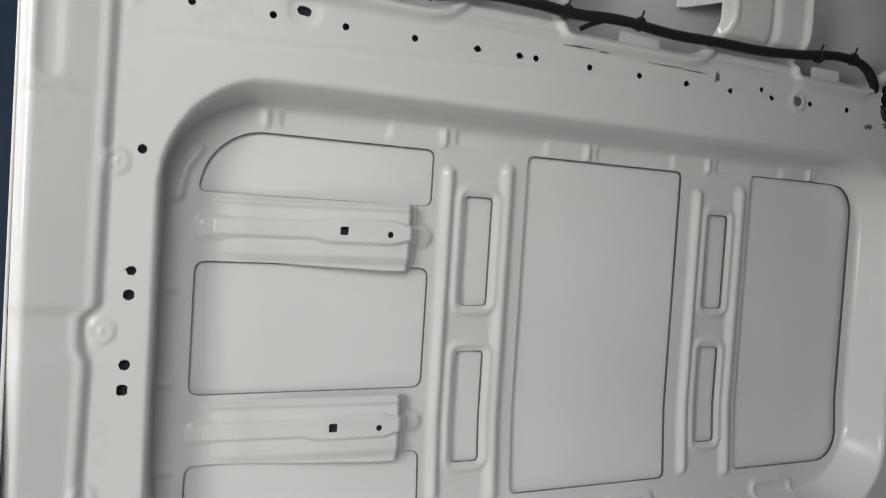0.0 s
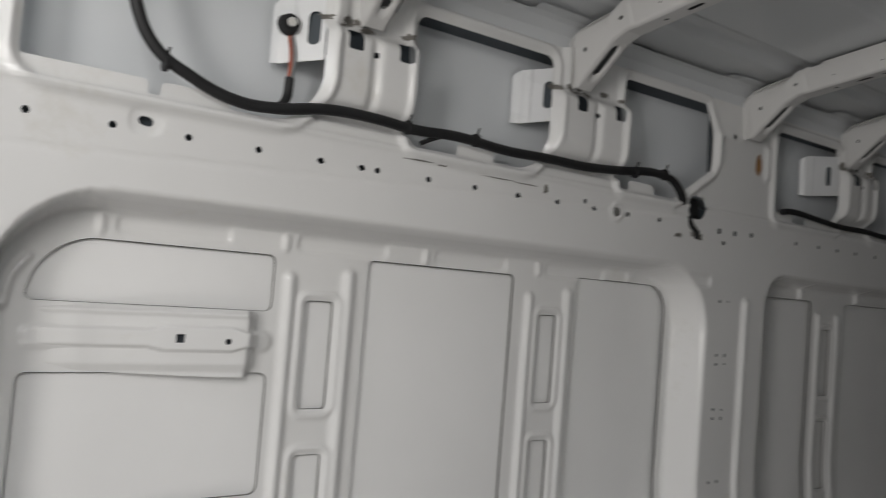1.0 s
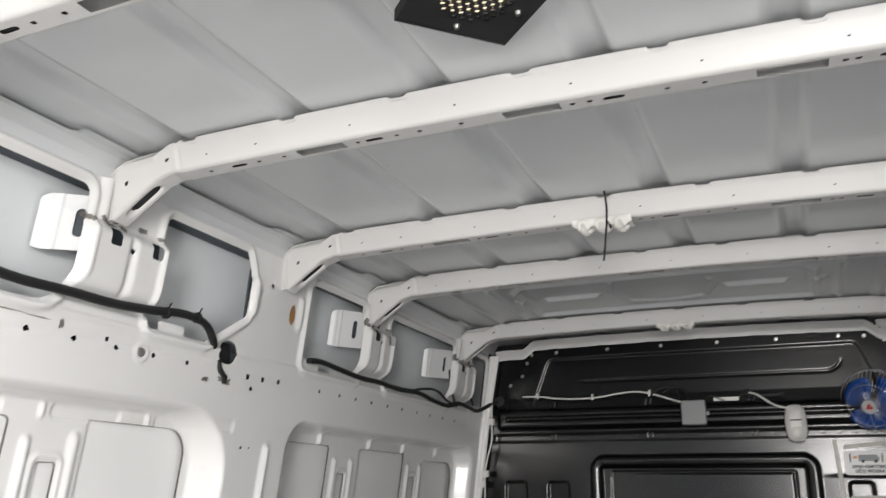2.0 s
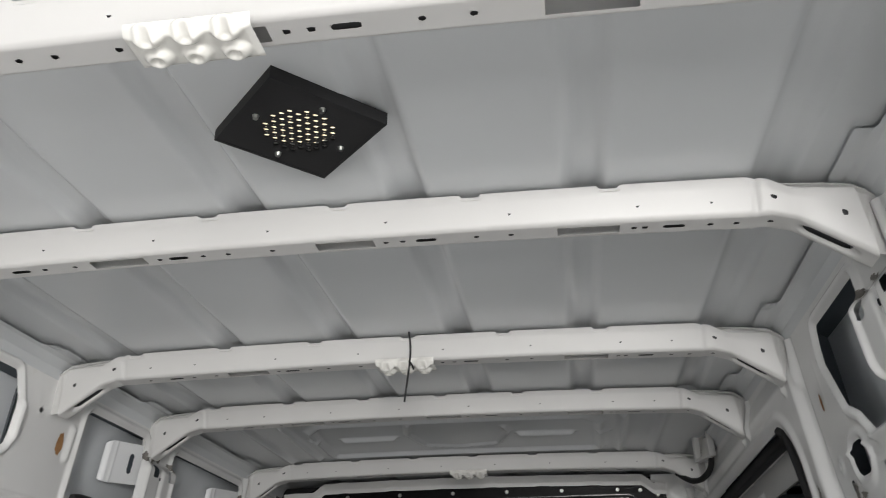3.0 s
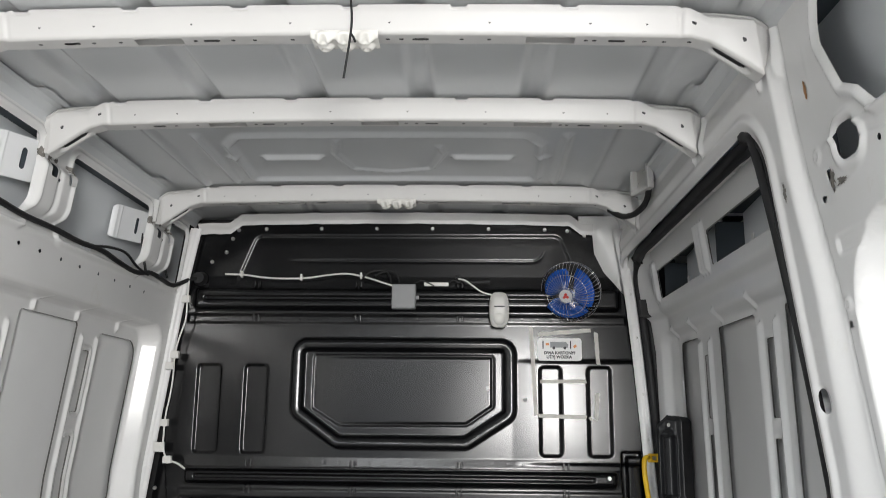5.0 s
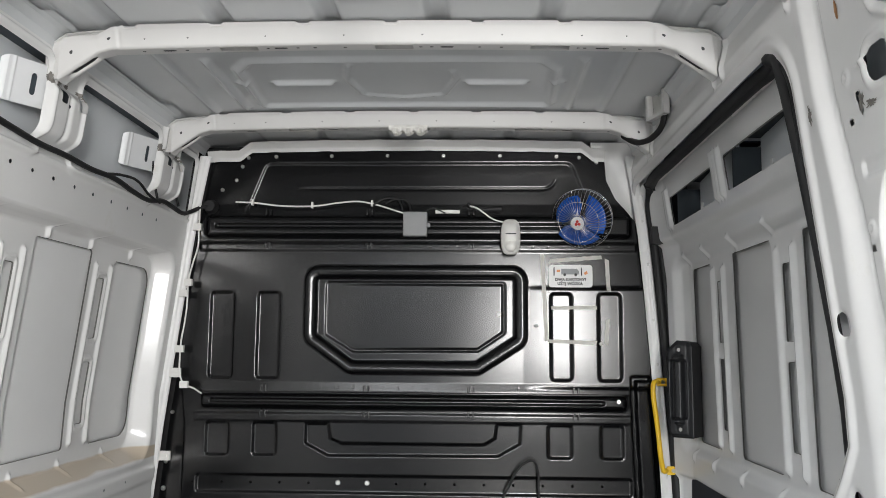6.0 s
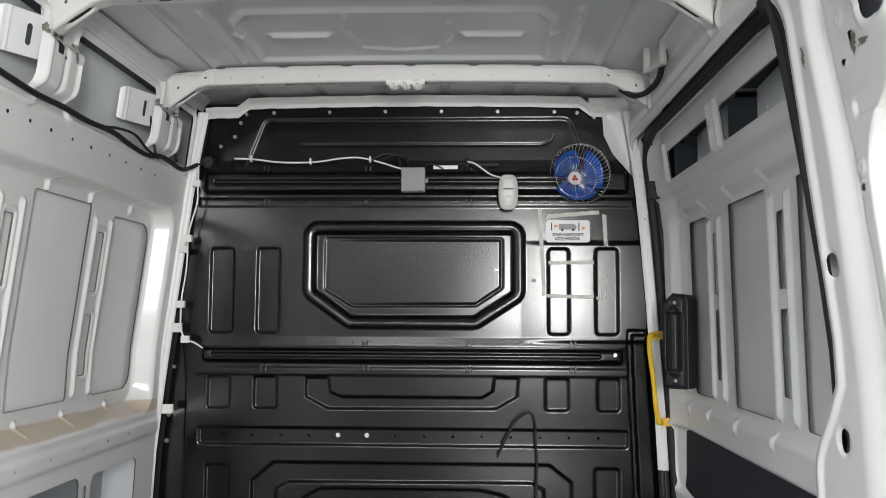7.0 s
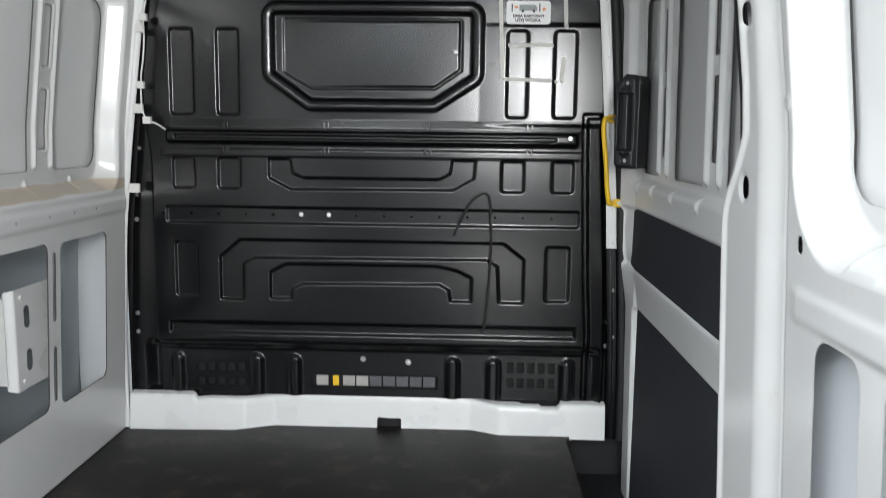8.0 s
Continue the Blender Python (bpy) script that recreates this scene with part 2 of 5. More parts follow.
def wire(name, pts, r, mat, parent=None, label=""):
    """A round cable through the points, as one mesh."""
    cu = bpy.data.curves.new(name, "CURVE")
    cu.dimensions, cu.bevel_depth, cu.bevel_resolution, cu.resolution_u = "3D", r, 2, 6
    cu.use_fill_caps = True
    sp = cu.splines.new("BEZIER")
    sp.bezier_points.add(len(pts) - 1)
    for bp, p in zip(sp.bezier_points, pts):
        bp.co = p
        bp.handle_left_type = bp.handle_right_type = "AUTO"
    tmp = bpy.data.objects.new(name, cu)
    scene.collection.objects.link(tmp)
    dg = bpy.context.evaluated_depsgraph_get()
    me = bpy.data.meshes.new_from_object(tmp.evaluated_get(dg))
    bpy.data.objects.remove(tmp)
    bpy.data.curves.remove(cu)
    me.shade_smooth()
    return link(name, me, mat, parent, label)


def slab(name, pts, along, depth, mat, parent=None, label="", bevel=0.0):
    """A flat plate: 3D outline points, thickened by depth along a direction."""
    bm = bmesh.new()
    vs = [bm.verts.new(p) for p in pts]
    f = bm.faces.new(vs)
    ext = bmesh.ops.extrude_face_region(bm, geom=[f])["geom"]
    bmesh.ops.translate(bm, verts=[e for e in ext if isinstance(e, bmesh.types.BMVert)], vec=Vector(along) * depth)
    bmesh.ops.recalc_face_normals(bm, faces=bm.faces[:])
    if bevel:
        bmesh.ops.bevel(bm, geom=bm.edges[:], offset=bevel, segments=2, affect="EDGES")
    return part(name, bm, mat, parent, label)


# ---- the van's shell ----
def lean(z):
    """Half width of the load space at the height z."""
    return np.where(z > 1.1, 0.80 + 0.12 * (1.66 - z), 0.8672 + 0.04 * (1.1 - z))


def wall_half(z):
    return float(lean(np.array(float(z))))


# outline of each recess at the face and at its bottom
RIGHT_RECESS = ((0.374, 1.776, 0.905, 1.572, 0.165), (0.388, 1.752, 0.958, 1.560, 0.135))
REAR_RECESS = ((0.374, 1.785, 0.885, 1.572, 0.145), (0.388, 1.757, 0.925, 1.560, 0.128))
FRONT_RECESS = ((2.010, 3.287, 0.885, 1.573, 0.075), (2.026, 3.262, 0.925, 1.561, 0.060))
RAIL_HOLES = (0.402, 0.505, 0.605, 0.708, 0.809, 0.881, 0.910, 1.010, 1.109, 1.209, 1.309, 1.408, 1.505, 1.604)
POSTS = ((0.79, 0.965), (1.278, 1.478), (2.315, 2.475), (2.985, 3.165))


def recess(y, z, outlines):
    """1 on the bottom of a recess, 0 outside it, with a straight wall between its two outlines."""
    a, b = np.maximum(-rr(y, z, *outlines[0]), 0), np.maximum(rr(y, z, *outlines[1]), 0)
    return a / np.maximum(a + b, 1e-6)


def pressed_rear(y, z, outlines=REAR_RECESS):
    """Relief of the rear wall section, positive into the load space."""
    h = -0.075 * recess(y, z, outlines)
    for y0, y1 in ((0.812, 0.918), (1.322, 1.427)):
        h = h + 0.008 * ridge(seg(y, z, (y0, 0.985), (y0, 1.485), 0.0), 0.015) + 0.008 * ridge(seg(y, z, (y1, 0.975), (y1, 1.495), 0.0), 0.018)
    for y0, y1 in ((0.843, 0.893), (1.352, 1.398)):
        for z0, z1 in ((1.28, 1.453), (1.03, 1.208)):
            h = h + 0.005 * ridge(rr(y, z, y0 - 0.010, y1 + 0.010, z0 - 0.010, z1 + 0.010, 0.016), 0.008)
    for z0, z1 in ((1.345, 1.425), (1.062, 1.138)):
        h = h + 0.006 * ramp(rr(y, z, 0.43, 0.79, z0 + 0.022, z1 - 0.022, 0.018), 0.007)
    for yc in (0.521, 0.80, 1.07, 1.341, 1.604):
        h = h + 0.006 * ridge(seg(y, z, (yc, 1.532), (yc, 1.548), 0.0), 0.009) - 0.004 * ramp(rr(y, z, yc + 0.02, yc + 0.19, 1.528, 1.556, 0.01), 0.0045)
    for zc in (1.425, 1.30, 1.17, 1.05):
        h = h + 0.006 * ridge(seg(y, z, (0.386, zc), (0.408, zc), 0.0), 0.010)
    h = h + 0.009 * ridge(np.minimum(seg(y, z, (0.435, 1.489), (0.416, 1.462), 0.0), seg(y, z, (0.416, 1.462), (0.408, 1.424), 0.0)), 0.007)
    for yc in (1.07, 1.20, 1.55):
        h = h + 0.006 * ridge(rr(y, z, yc - 0.05, yc + 0.05, 0.915, 0.945, 0.01), 0.008)
    return h


def pressed_front(y, z):
    """Relief of the front wall section."""
    h = -0.070 * recess(y, z, FRONT_RECESS)
    for yc in (2.414, 2.902):
        h = h + 0.009 * ridge(seg(y, z, (yc - 0.047, 0.985), (yc - 0.047, 1.49), 0.0), 0.014) + 0.009 * ridge(seg(y, z, (yc + 0.05, 0.985), (yc + 0.05, 1.49), 0.0), 0.015)
        for z0, z1 in ((1.28, 1.458), (1.033, 1.212)):
            h = h + 0.005 * ridge(rr(y, z, yc - 0.03, yc + 0.03, z0 - 0.010, z1 + 0.010, 0.014), 0.008)
    for yc in (2.10, 2.27, 2.56, 2.80, 3.07):
        h = h + 0.010 * ridge(seg(y, z, (yc, 1.538), (yc, 1.56), 0.0), 0.012) + 0.008 * ridge(seg(y, z, (yc, 0.91), (yc, 0.935), 0.0), 0.012)
    return h


def plain_openings(y, z):
    """The openings between the rail and the roof."""
    d = union(np.maximum(rr(y, z, 0.388, 0.795, 1.706, 1.925, 0.03), rr(y, z, 0.2, 0.795, 1.706, 2.3, 0.075)), np.maximum(rr(y, z, 0.965, 1.272, 1.706, 1.922, 0.018), rr(y, z, 0.7, 1.272, 1.706, 2.3, 0.075)),
              poly(y, z, [(1.485, 1.716), (1.64, 1.716), (1.757, 1.79), (1.757, 1.87), (1.73, 1.916), (1.485, 1.916)], 0.01),
              rr(y, z, 2.02, 2.308, 1.706, 1.916, 0.02), rr(y, z, 2.475, 2.975, 1.706, 1.914, 0.02), rr(y, z, 3.165, 3.315, 1.72, 1.91, 0.02))
    return d


def upper_openings(y, z):
    """The openings with the tabs that stand along their lower edge."""
    d = plain_openings(y, z)
    for y0, y1 in ((0.30, 0.545), (0.562, 0.66), (0.767, 0.96), (1.063, 1.145), (1.262, 1.452), (1.502, 1.577), (2.0, 2.10), (2.16, 2.36), (2.42, 2.60), (2.66, 2.86), (2.93, 3.10), (3.14, 3.4)):
        d = np.maximum(d, -rr(y, z, y0, y1, 1.60, 1.725, 0.008))
    return d


def right_openings(y, z):
    """On the right the foremost opening is shorter and ends in a slanted edge over the pillar's oval hole."""
    d = np.maximum(plain_openings(y, z), y - 1.42)
    return union(d, poly(y, z, [(1.485, 1.716), (1.586, 1.716), (1.622, 1.752), (1.662, 1.772), (1.697, 1.848), (1.693, 1.872), (1.682, 1.900), (1.485, 1.900)], 0.010))


def pressed_posts(y, z, openings=plain_openings):
    """Relief of the rail, the posts and the sill, common to all sections."""
    h = 0.005 * ridge(z - 1.697, 0.007) - 0.0025 * ridge(seg(y, z, (0.36, 1.613), (1.7, 1.676), 0.0), 0.004)
    for y0, y1 in POSTS:
        d = rr(y, z, y0 - 0.012, y1 + 0.012, 1.722, 1.875, 0.03)
        h = h + 0.022 * ramp(d, 0.030) - 0.035 * np.clip((1.775 - z) / 0.06, 0, 1) ** 2 * ramp(rr(y, z, y0 - 0.03, y1 + 0.03, 1.715, 1.80, 0.01), 0.02)
        ym = (y0 + y1) / 2
        h = h - 0.010 * ramp(rr(y, z, ym - 0.012, ym + 0.018, 1.735, 1.86, 0.014), 0.02)
        h = h + 0.012 * ridge(seg(y, z, (y0 + 0.03, 1.88), (y0 + 0.03, 1.95), 0.0), 0.022)
    for y0 in (1.80, 2.0):
        h = h + 0.008 * ridge(seg(y, z, (y0 - 0.02, 1.80), (y0 - 0.02, 1.86), 0.0), 0.018)
    # the rear pillar's sheet laps over the wall; its edge steps back beside the lower boss
    edge = np.interp(z, [1.0, 1.205, 1.225, 1.262, 1.275, 1.9], [0.300, 0.305, 0.297, 0.297, 0.314, 0.322])
    h = h + 0.006 * np.clip((edge - y) / 0.006, 0, 1) + 0.30 * np.maximum(edge - 0.006 - y, 0) + 0.0025 * ridge(y - edge + 0.012, 0.009)
    h = h - 0.004 * ramp(rr(y, z, 0.225, 0.262, 1.535, 1.80, 0.018), 0.014) - 0.0022 * ridge(seg(y, z, (0.20, 1.515), (edge.max() - 0.02, 1.527), 0.0), 0.004)
    h = h + 0.004 * ridge(seg(y, z, (0.335, 1.645), (0.337, 1.685), 0.0), 0.006)
    h = h - 0.0025 * ramp(seg(y, z, (0.543, 1.670), (0.551, 1.669), 0.020), 0.005)
    h = h + 0.0035 * ridge(disc(y, z, 1.472, 1.658, 0.015), 0.006)
    for yb, zb in ((0.322, 1.452), (0.314, 1.244), (0.30, 1.04)):
        h = h + 0.004 * ramp(disc(y, z, yb, zb, 0.018), 0.006) - 0.003 * ramp(disc(y, z, yb, zb, 0.012), 0.004) + 0.004 * ramp(disc(y, z, yb, zb, 0.007), 0.004)
    h = h + 0.006 * ramp(rr(y, z, 0.36, 3.4, 0.80, 0.868, 0.01), 0.02)
    h = h + 0.009 * ridge(openings(y, z) - 0.013, 0.0125)
    h = h + 0.010 * ridge(seg(y, z, (1.925, 0.9), (1.925, 1.5), 0.0), 0.016)
    return h


def cut_upper(y, z, openings=upper_openings):
    """Openings between rail and roof, the rail's holes and the posts' holes."""
    d = openings(y, z)
    for yc in RAIL_HOLES + (2.124, 2.229, 2.32, 2.415, 2.52, 2.622, 2.733, 2.84, 2.95, 3.06):
        d = np.minimum(d, disc(y, z, yc, 1.657, 0.0052))
    for yc, zc, r in ((1.381, 1.668, 0.0045), (1.472, 1.658, 0.009), (1.812, 1.655, 0.006), (1.87, 1.655, 0.006), (1.935, 1.658, 0.006), (1.83, 1.63, 0.005), (1.85, 1.873, 0.006), (1.93, 1.90, 0.005),
                      (0.294, 1.702, 0.006), (0.352, 1.469, 0.006), (0.346, 1.319, 0.006), (0.344, 1.289, 0.007), (0.343, 1.202, 0.007)):
        d = np.minimum(d, disc(y, z, yc, zc, r))
    d = union(d, rr(y, z, 0.335, 0.348, 1.164, 1.177, 0.001), seg(y, z, (0.543, 1.670), (0.551, 1.669), 0.006))
    for y0, y1 in POSTS:
        w = y1 - y0
        d = union(d, rr(y, z, y0 + 0.22 * w, y0 + 0.22 * w + 0.026, 1.828, 1.860, 0.003), rr(y, z, y0 + 0.75 * w, y0 + 0.75 * w + 0.026, 1.828, 1.860, 0.003), disc(y, z, y0 + 0.52 * w, 1.83, 0.005))
    for zc in (1.5, 1.38, 1.36, 1.26, 1.24, 1.10):
        d = union(d, disc(y, z, 1.83, zc, 0.004), disc(y, z, 1.86, zc, 0.004))
    for yc in (2.25, 2.45, 2.62, 2.8, 2.95, 3.1):
        d = np.minimum(d, disc(y, z, yc, 0.838, 0.0045))
    return d


def cut_rear(y, z):
    d = union(rr(y, z, 0.953, 1.280, 0.970, 1.526, 0.012),
              np.maximum(rr(y, z, 1.449, 1.734, 0.972, 1.533, 0.012), rr(y, z, 1.2, 1.734, 0.972, 1.533, 0.06)),
              np.maximum(rr(y, z, 0.434, 0.785, 1.432, 1.520, 0.012), rr(y, z, 0.434, 1.2, 1.20, 1.520, 0.088)),
              rr(y, z, 0.433, 0.786, 1.152, 1.338, 0.014), rr(y, z, 0.432, 0.787, 0.945, 1.055, 0.014))
    for y0, y1 in ((0.843, 0.893), (1.352, 1.398)):
        for z0, z1 in ((1.28, 1.453), (1.03, 1.208)):
            d = np.minimum(d, rr(y, z, y0, y1, z0, z1, 0.007))
    return d


def cut_front(y, z):
    d = union(rr(y, z, 2.115, 2.332, 0.968, 1.532, 0.012), rr(y, z, 2.508, 2.82, 0.968, 1.532, 0.012),
              np.maximum(rr(y, z, 2.972, 3.248, 0.968, 1.516, 0.012), rr(y, z, 2.5, 3.248, 0.968, 1.516, 0.06)))
    for yc in (2.414, 2.902):
        for z0, z1 in ((1.28, 1.458), (1.033, 1.212)):
            d = np.minimum(d, rr(y, z, yc - 0.021, yc + 0.021, z0, z1, 0.007))
    return union(d, rr(y, z, 2.40, 2.797, 0.25, 0.762, 0.03), rr(y, z, 2.868, 3.188, 0.246, 0.753, 0.03), rr(y, z, 2.822, 2.842, 0.52, 0.73, 0.008), rr(y, z, 2.822, 2.842, 0.27, 0.44, 0.008))


def left_place(y, z):
    h = pressed_posts(y, z) + pressed_rear(y, z) + pressed_front(y, z)
    # the sheet rolls outwards along its rear edge
    h = h - 0.016 * np.clip((0.228 - y) / 0.015, 0, 1) ** 1.6
    return -(lean(z) - h), y, z


def left_cut(y, z):
    return union(rr(y, z, 1.697, 1.755, 1.672, 1.722, 0.022), disc(y, z, 1.735, 1.643, 0.007), cut_upper(y, z), cut_rear(y, z), cut_front(y, z))


STEP = 0.0045
wall_left = tagged(stamped("wall_left", 0.213, 3.335, 0.0, 1.945, STEP, left_place, WALLPAINT, left_cut), "white pressed-steel side wall of the empty van", "wall", kind="structure")


# right side: the same rear section, the pillar behind the sliding door, and the door's opening
def pillar_edge(z):
    """The front edge of the pillar behind the sliding door, which flares out at its foot."""
    return np.interp(z, [0.93, 0.96, 0.99, 1.04, 1.10, 1.18], [2.088, 2.080, 2.060, 2.015, 1.972, 1.957])


def door_hole(y, z):
    return np.maximum(rr(y, z, 1.957, 3.372, -0.4, 1.815, 0.10), pillar_edge(z) - y)


PILLAR_HOLES = ((1.915, 1.305), (1.957, 1.005))


def right_place(y, z):
    h = pressed_posts(y, z, right_openings) * np.clip((1.775 - y) / 0.04, 0, 1) + pressed_rear(y, z, RIGHT_RECESS)
    # a long slanted face down the pillar with a seam beside it
    bead = y - np.interp(z, [0.0, 1.0, 1.47, 1.69, 1.83, 1.97], [1.800, 1.822, 1.838, 1.868, 1.872, 1.864])
    k = np.clip((bead + 0.020) / np.interp(z, [0.5, 1.1, 1.5, 1.8], [0.095, 0.085, 0.045, 0.030]), 0, 1)
    h = h + 0.018 * k * k * (3 - 2 * k) * np.clip((1.93 - z) / 0.05, 0, 1)
    h = h - 0.003 * ridge(bead + 0.024, 0.004)
    h = h + 0.006 * ridge(door_hole(y, z) - 0.022, 0.02) + 0.005 * ridge(rr(y, z, 1.655, 1.725, 1.657, 1.71, 0.024) - 0.010, 0.013)
    for yb in (1.832, 2.268, 2.985):
        for e in (0.026, 0.086):
            h = h + 0.008 * ridge(seg(y, z, (yb + e, 1.862), (yb + e, 1.945), 0.0), 0.014)
    for zc in (1.69, 1.45, 1.15):
        h = h + 0.003 * ramp(disc(y, z, 1.795, zc, 0.014), 0.005) - 0.004 * ramp(disc(y, z, 1.795, zc, 0.006), 0.004)
    for yc, zc in PILLAR_HOLES:
        h = h - 0.004 * ramp(disc(y, z, yc, zc, 0.030), 0.012)
    return lean(z) - h, y, z


def right_rear(y, z):
    """The rear openings of the right wall end higher, the foremost with wide round corners."""
    foremost = np.maximum(rr(y, z, 1.449, 1.734, 0.998, 1.533, 0.012), rr(y, z, 1.2, 1.734, 0.998, 1.533, 0.07))
    return union(np.maximum(cut_rear(y, z), np.maximum(0.998 - z, y - 1.42)), foremost)


def right_cut(y, z):
    upper = np.where(y > 1.78, 1.0, cut_upper(y, z, right_openings))
    d = union(upper, right_rear(y, z), door_hole(y, z), rr(y, z, 1.655, 1.725, 1.657, 1.71, 0.024), *[seg(y, z, (yc, zc - 0.006), (yc, zc + 0.006), 0.015) for yc, zc in PILLAR_HOLES],
              rr(y, z, 1.52, 1.668, 0.30, 0.80, 0.04), rr(y, z, 0.95, 1.455, 0.30, 0.80, 0.04), seg(y, z, (1.50, 0.945), (1.455, 0.93), 0.012), seg(y, z, (1.736, 0.925), (1.737, 0.935), 0.009),
              disc(y, z, 1.80, 1.62, 0.006), disc(y, z, 1.80, 1.42, 0.006), seg(y, z, (1.768, 1.655), (1.762, 1.63), 0.006))
    return d


wall_right = tagged(stamped("wall_right", 0.213, 3.378, 0.0, 1.945, STEP, right_place, WALLPAINT, right_cut, flip=True), "white pressed-steel wall with the sliding door's opening", "wall", kind="structure")

def behind(side, relief, depth):
    """A surface that lies behind the pressed sheet by depth."""
    return lambda y, z: (side * (lean(z) - relief(y, z) + depth), y, z)


def rim_of(cut, inner, outer):
    """Keeps a band round the edge of the openings."""
    return lambda y, z: np.minimum(cut(y, z) + inner, outer - cut(y, z))


for side, wall in ((-1, wall_left), (1, wall_right)):
    reach = 1.945 if side > 0 else 3.47
    # the left pocket's shade is in its colour; the right takes the lighter skin
    stamped("lower_skin", 0.214, reach, -0.25, 0.92, 0.03, lambda y, z: (side * (lean(z) + (0.100 + np.interp(z, [0.79, 0.90], [0.10, -0.016]) if side < 0 else np.interp(z, [0.79, 0.90], [0.050, 0.084])) + 0.0 * y), y, z), SHADEDSKIN if side < 0 else UPPERSKIN, None, wall, "bluish outer skin behind the lower pockets, darkened for shade on the left", flip=side > 0)
    stamped("outer_skin", 0.214, reach, 0.905, 1.67, 0.03, lambda y, z: (side * (lean(z) + 0.084 + 0.0 * y), y, z), SKIN, None, wall, "smooth white outer skin behind the pressed openings", flip=side > 0)
    stamped("upper_skin", 0.214, reach, 1.64, 2.02, 0.03, lambda y, z: (side * (lean(z) + 0.066 + 0.0 * y), y, z), UPPERSKIN, None, wall, "bluish outer skin behind the upper openings", flip=side > 0)
    stamped("edge_line", 0.40, 1.78, 0.92, 1.55, 0.004, behind(side, pressed_rear, 0.004), DULLGREY, rim_of(cut_rear, 0.0012, 0.008), wall, "thin grey line behind the panel edges", flip=side > 0)
    # dark sheets added as the shade in the side cavity and post holes
    far = 1.95 if side > 0 else 3.33
    boxed("top_shade", *sorted((side * (wall_half(1.93) + 0.006), side * (wall_half(1.93) + 0.068))), 0.30, far, 1.938, 1.941, CAVITYSHADE, wall, "dark primed top of the side cavity", bevel=0.0)
    slab("cavity_end", [(side * 0.80, 1.772, 1.66), (side * 0.89, 1.885, 1.66), (side * 0.875, 1.885, 1.937), (side * 0.78, 1.772, 1.937)], (0, 1, 0), 0.003, CAVITYSHADE, wall)
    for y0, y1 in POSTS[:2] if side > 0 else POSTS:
        boxed("post_hole_shade", *sorted((side * (wall_half(1.845) + 0.002), side * (wall_half(1.845) + 0.006))), y0 + 0.01, y1 - 0.01, 1.818, 1.872, CAVITYSHADE, wall, bevel=0.0)


boxed("cavity_end", -1.10, -0.905, 3.395, 3.398, -0.2, 1.6, UPPERSKIN, wall_left, bevel=0.0)


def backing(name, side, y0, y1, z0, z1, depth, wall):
    return stamped(name, y0, y1, z0, z1, 0.04, lambda y, z: (side * (lean(z) + depth), y, z), CAVITYSHADE, None, wall, flip=side > 0)


# dark sheets put the shade behind the rail and pillar holes
backing("rail_hole_shade", -1, 0.30, 3.32, 1.60, 1.70, 0.016, wall_left)
backing("pillar_hole_shade", -1, 0.25, 0.36, 0.95, 1.55, 0.016, wall_left)
backing("pillar_hole_shade", -1, 1.80, 1.98, 1.0, 1.60, 0.016, wall_left)
backing("rail_hole_shade", 1, 0.30, 1.64, 1.60, 1.70, 0.016, wall_right)


# bowed straps across the rear recess, standing off the skin
def strap_place(side, zc):
    def place(y, z):
        rise = np.interp(y, [0.44, 0.50], [-0.003, 0.004]) + 0.022 * np.interp(y, [0.49, 0.53, 0.57, 0.62, 0.738, 0.750, 0.758, 0.766, 0.80], [0, 0.10, 0.34, 0.62, 1.0, 0.50, 0.20, -0.55, -0.90])
        wide = np.interp(y, [0.595, 0.615, 0.715, 0.735], [0.014, 0.019, 0.019, 0.013])
        bead = np.maximum(rr(y, z, 0.452, 0.79, zc - 0.019, zc + 0.019, 0.012), abs(z - zc) - wide)
        rise = rise + 0.0075 * ramp(bead, 0.0032) - 0.004 * ridge(y - 0.752, 0.010)
        rise = rise + 0.004 * ridge(seg(y, z, (0.455, zc + 0.036), (0.735, zc + 0.036), 0.0), 0.006)
        edge = np.interp(abs(z - zc), [0.036, 0.047], [0.0, 0.006])
        return side * (lean(z) + 0.075 - rise + edge), y, z
    return place


def strap_cut(zc):
    def cut(y, z):
        sag = 0.009 * np.clip((y - 0.5) / 0.2, 0, 1) * np.clip((0.760 - y) / 0.015, 0, 1)
        body = rr(y, z + np.where(z < zc, sag, 0.0), 0.432, 0.792, zc - 0.046, zc + 0.044, 0.012)
        return union(-body, rr(y, z, 0.631, 0.643, zc - 0.006, zc + 0.006, 0.001), disc(y, z, 0.707, zc - 0.003, 0.0045))
    return cut


for side, wall in ((-1, wall_left), (1, wall_right)):
    for zc in (1.386, 1.100):
        stamped("strap", 0.425, 0.80, zc - 0.06, zc + 0.055, 0.0023, strap_place(side, zc), WALLPAINT, strap_cut(zc), wall, "bowed stiffening strap between the panel openings" if zc > 1.2 else "", flip=side > 0)
        # a dark plate plays the shade in the strap's holes
        boxed("strap_hole_shade", *sorted((side * (wall_half(zc) + 0.060), side * (wall_half(zc) + 0.063))), 0.622, 0.722, zc - 0.012, zc + 0.012, CAVITYSHADE, wall, bevel=0.0)
stamped("edge_line", 2.08, 3.27, 0.24, 1.55, 0.004, behind(-1, pressed_front, 0.004), DULLGREY, rim_of(cut_front, 0.0012, 0.008), wall_left)

# roof sheet with its lengthwise beads and the hole under the vent
RIBS = (-0.625, -0.372, -0.124, 0.124, 0.377, 0.635)


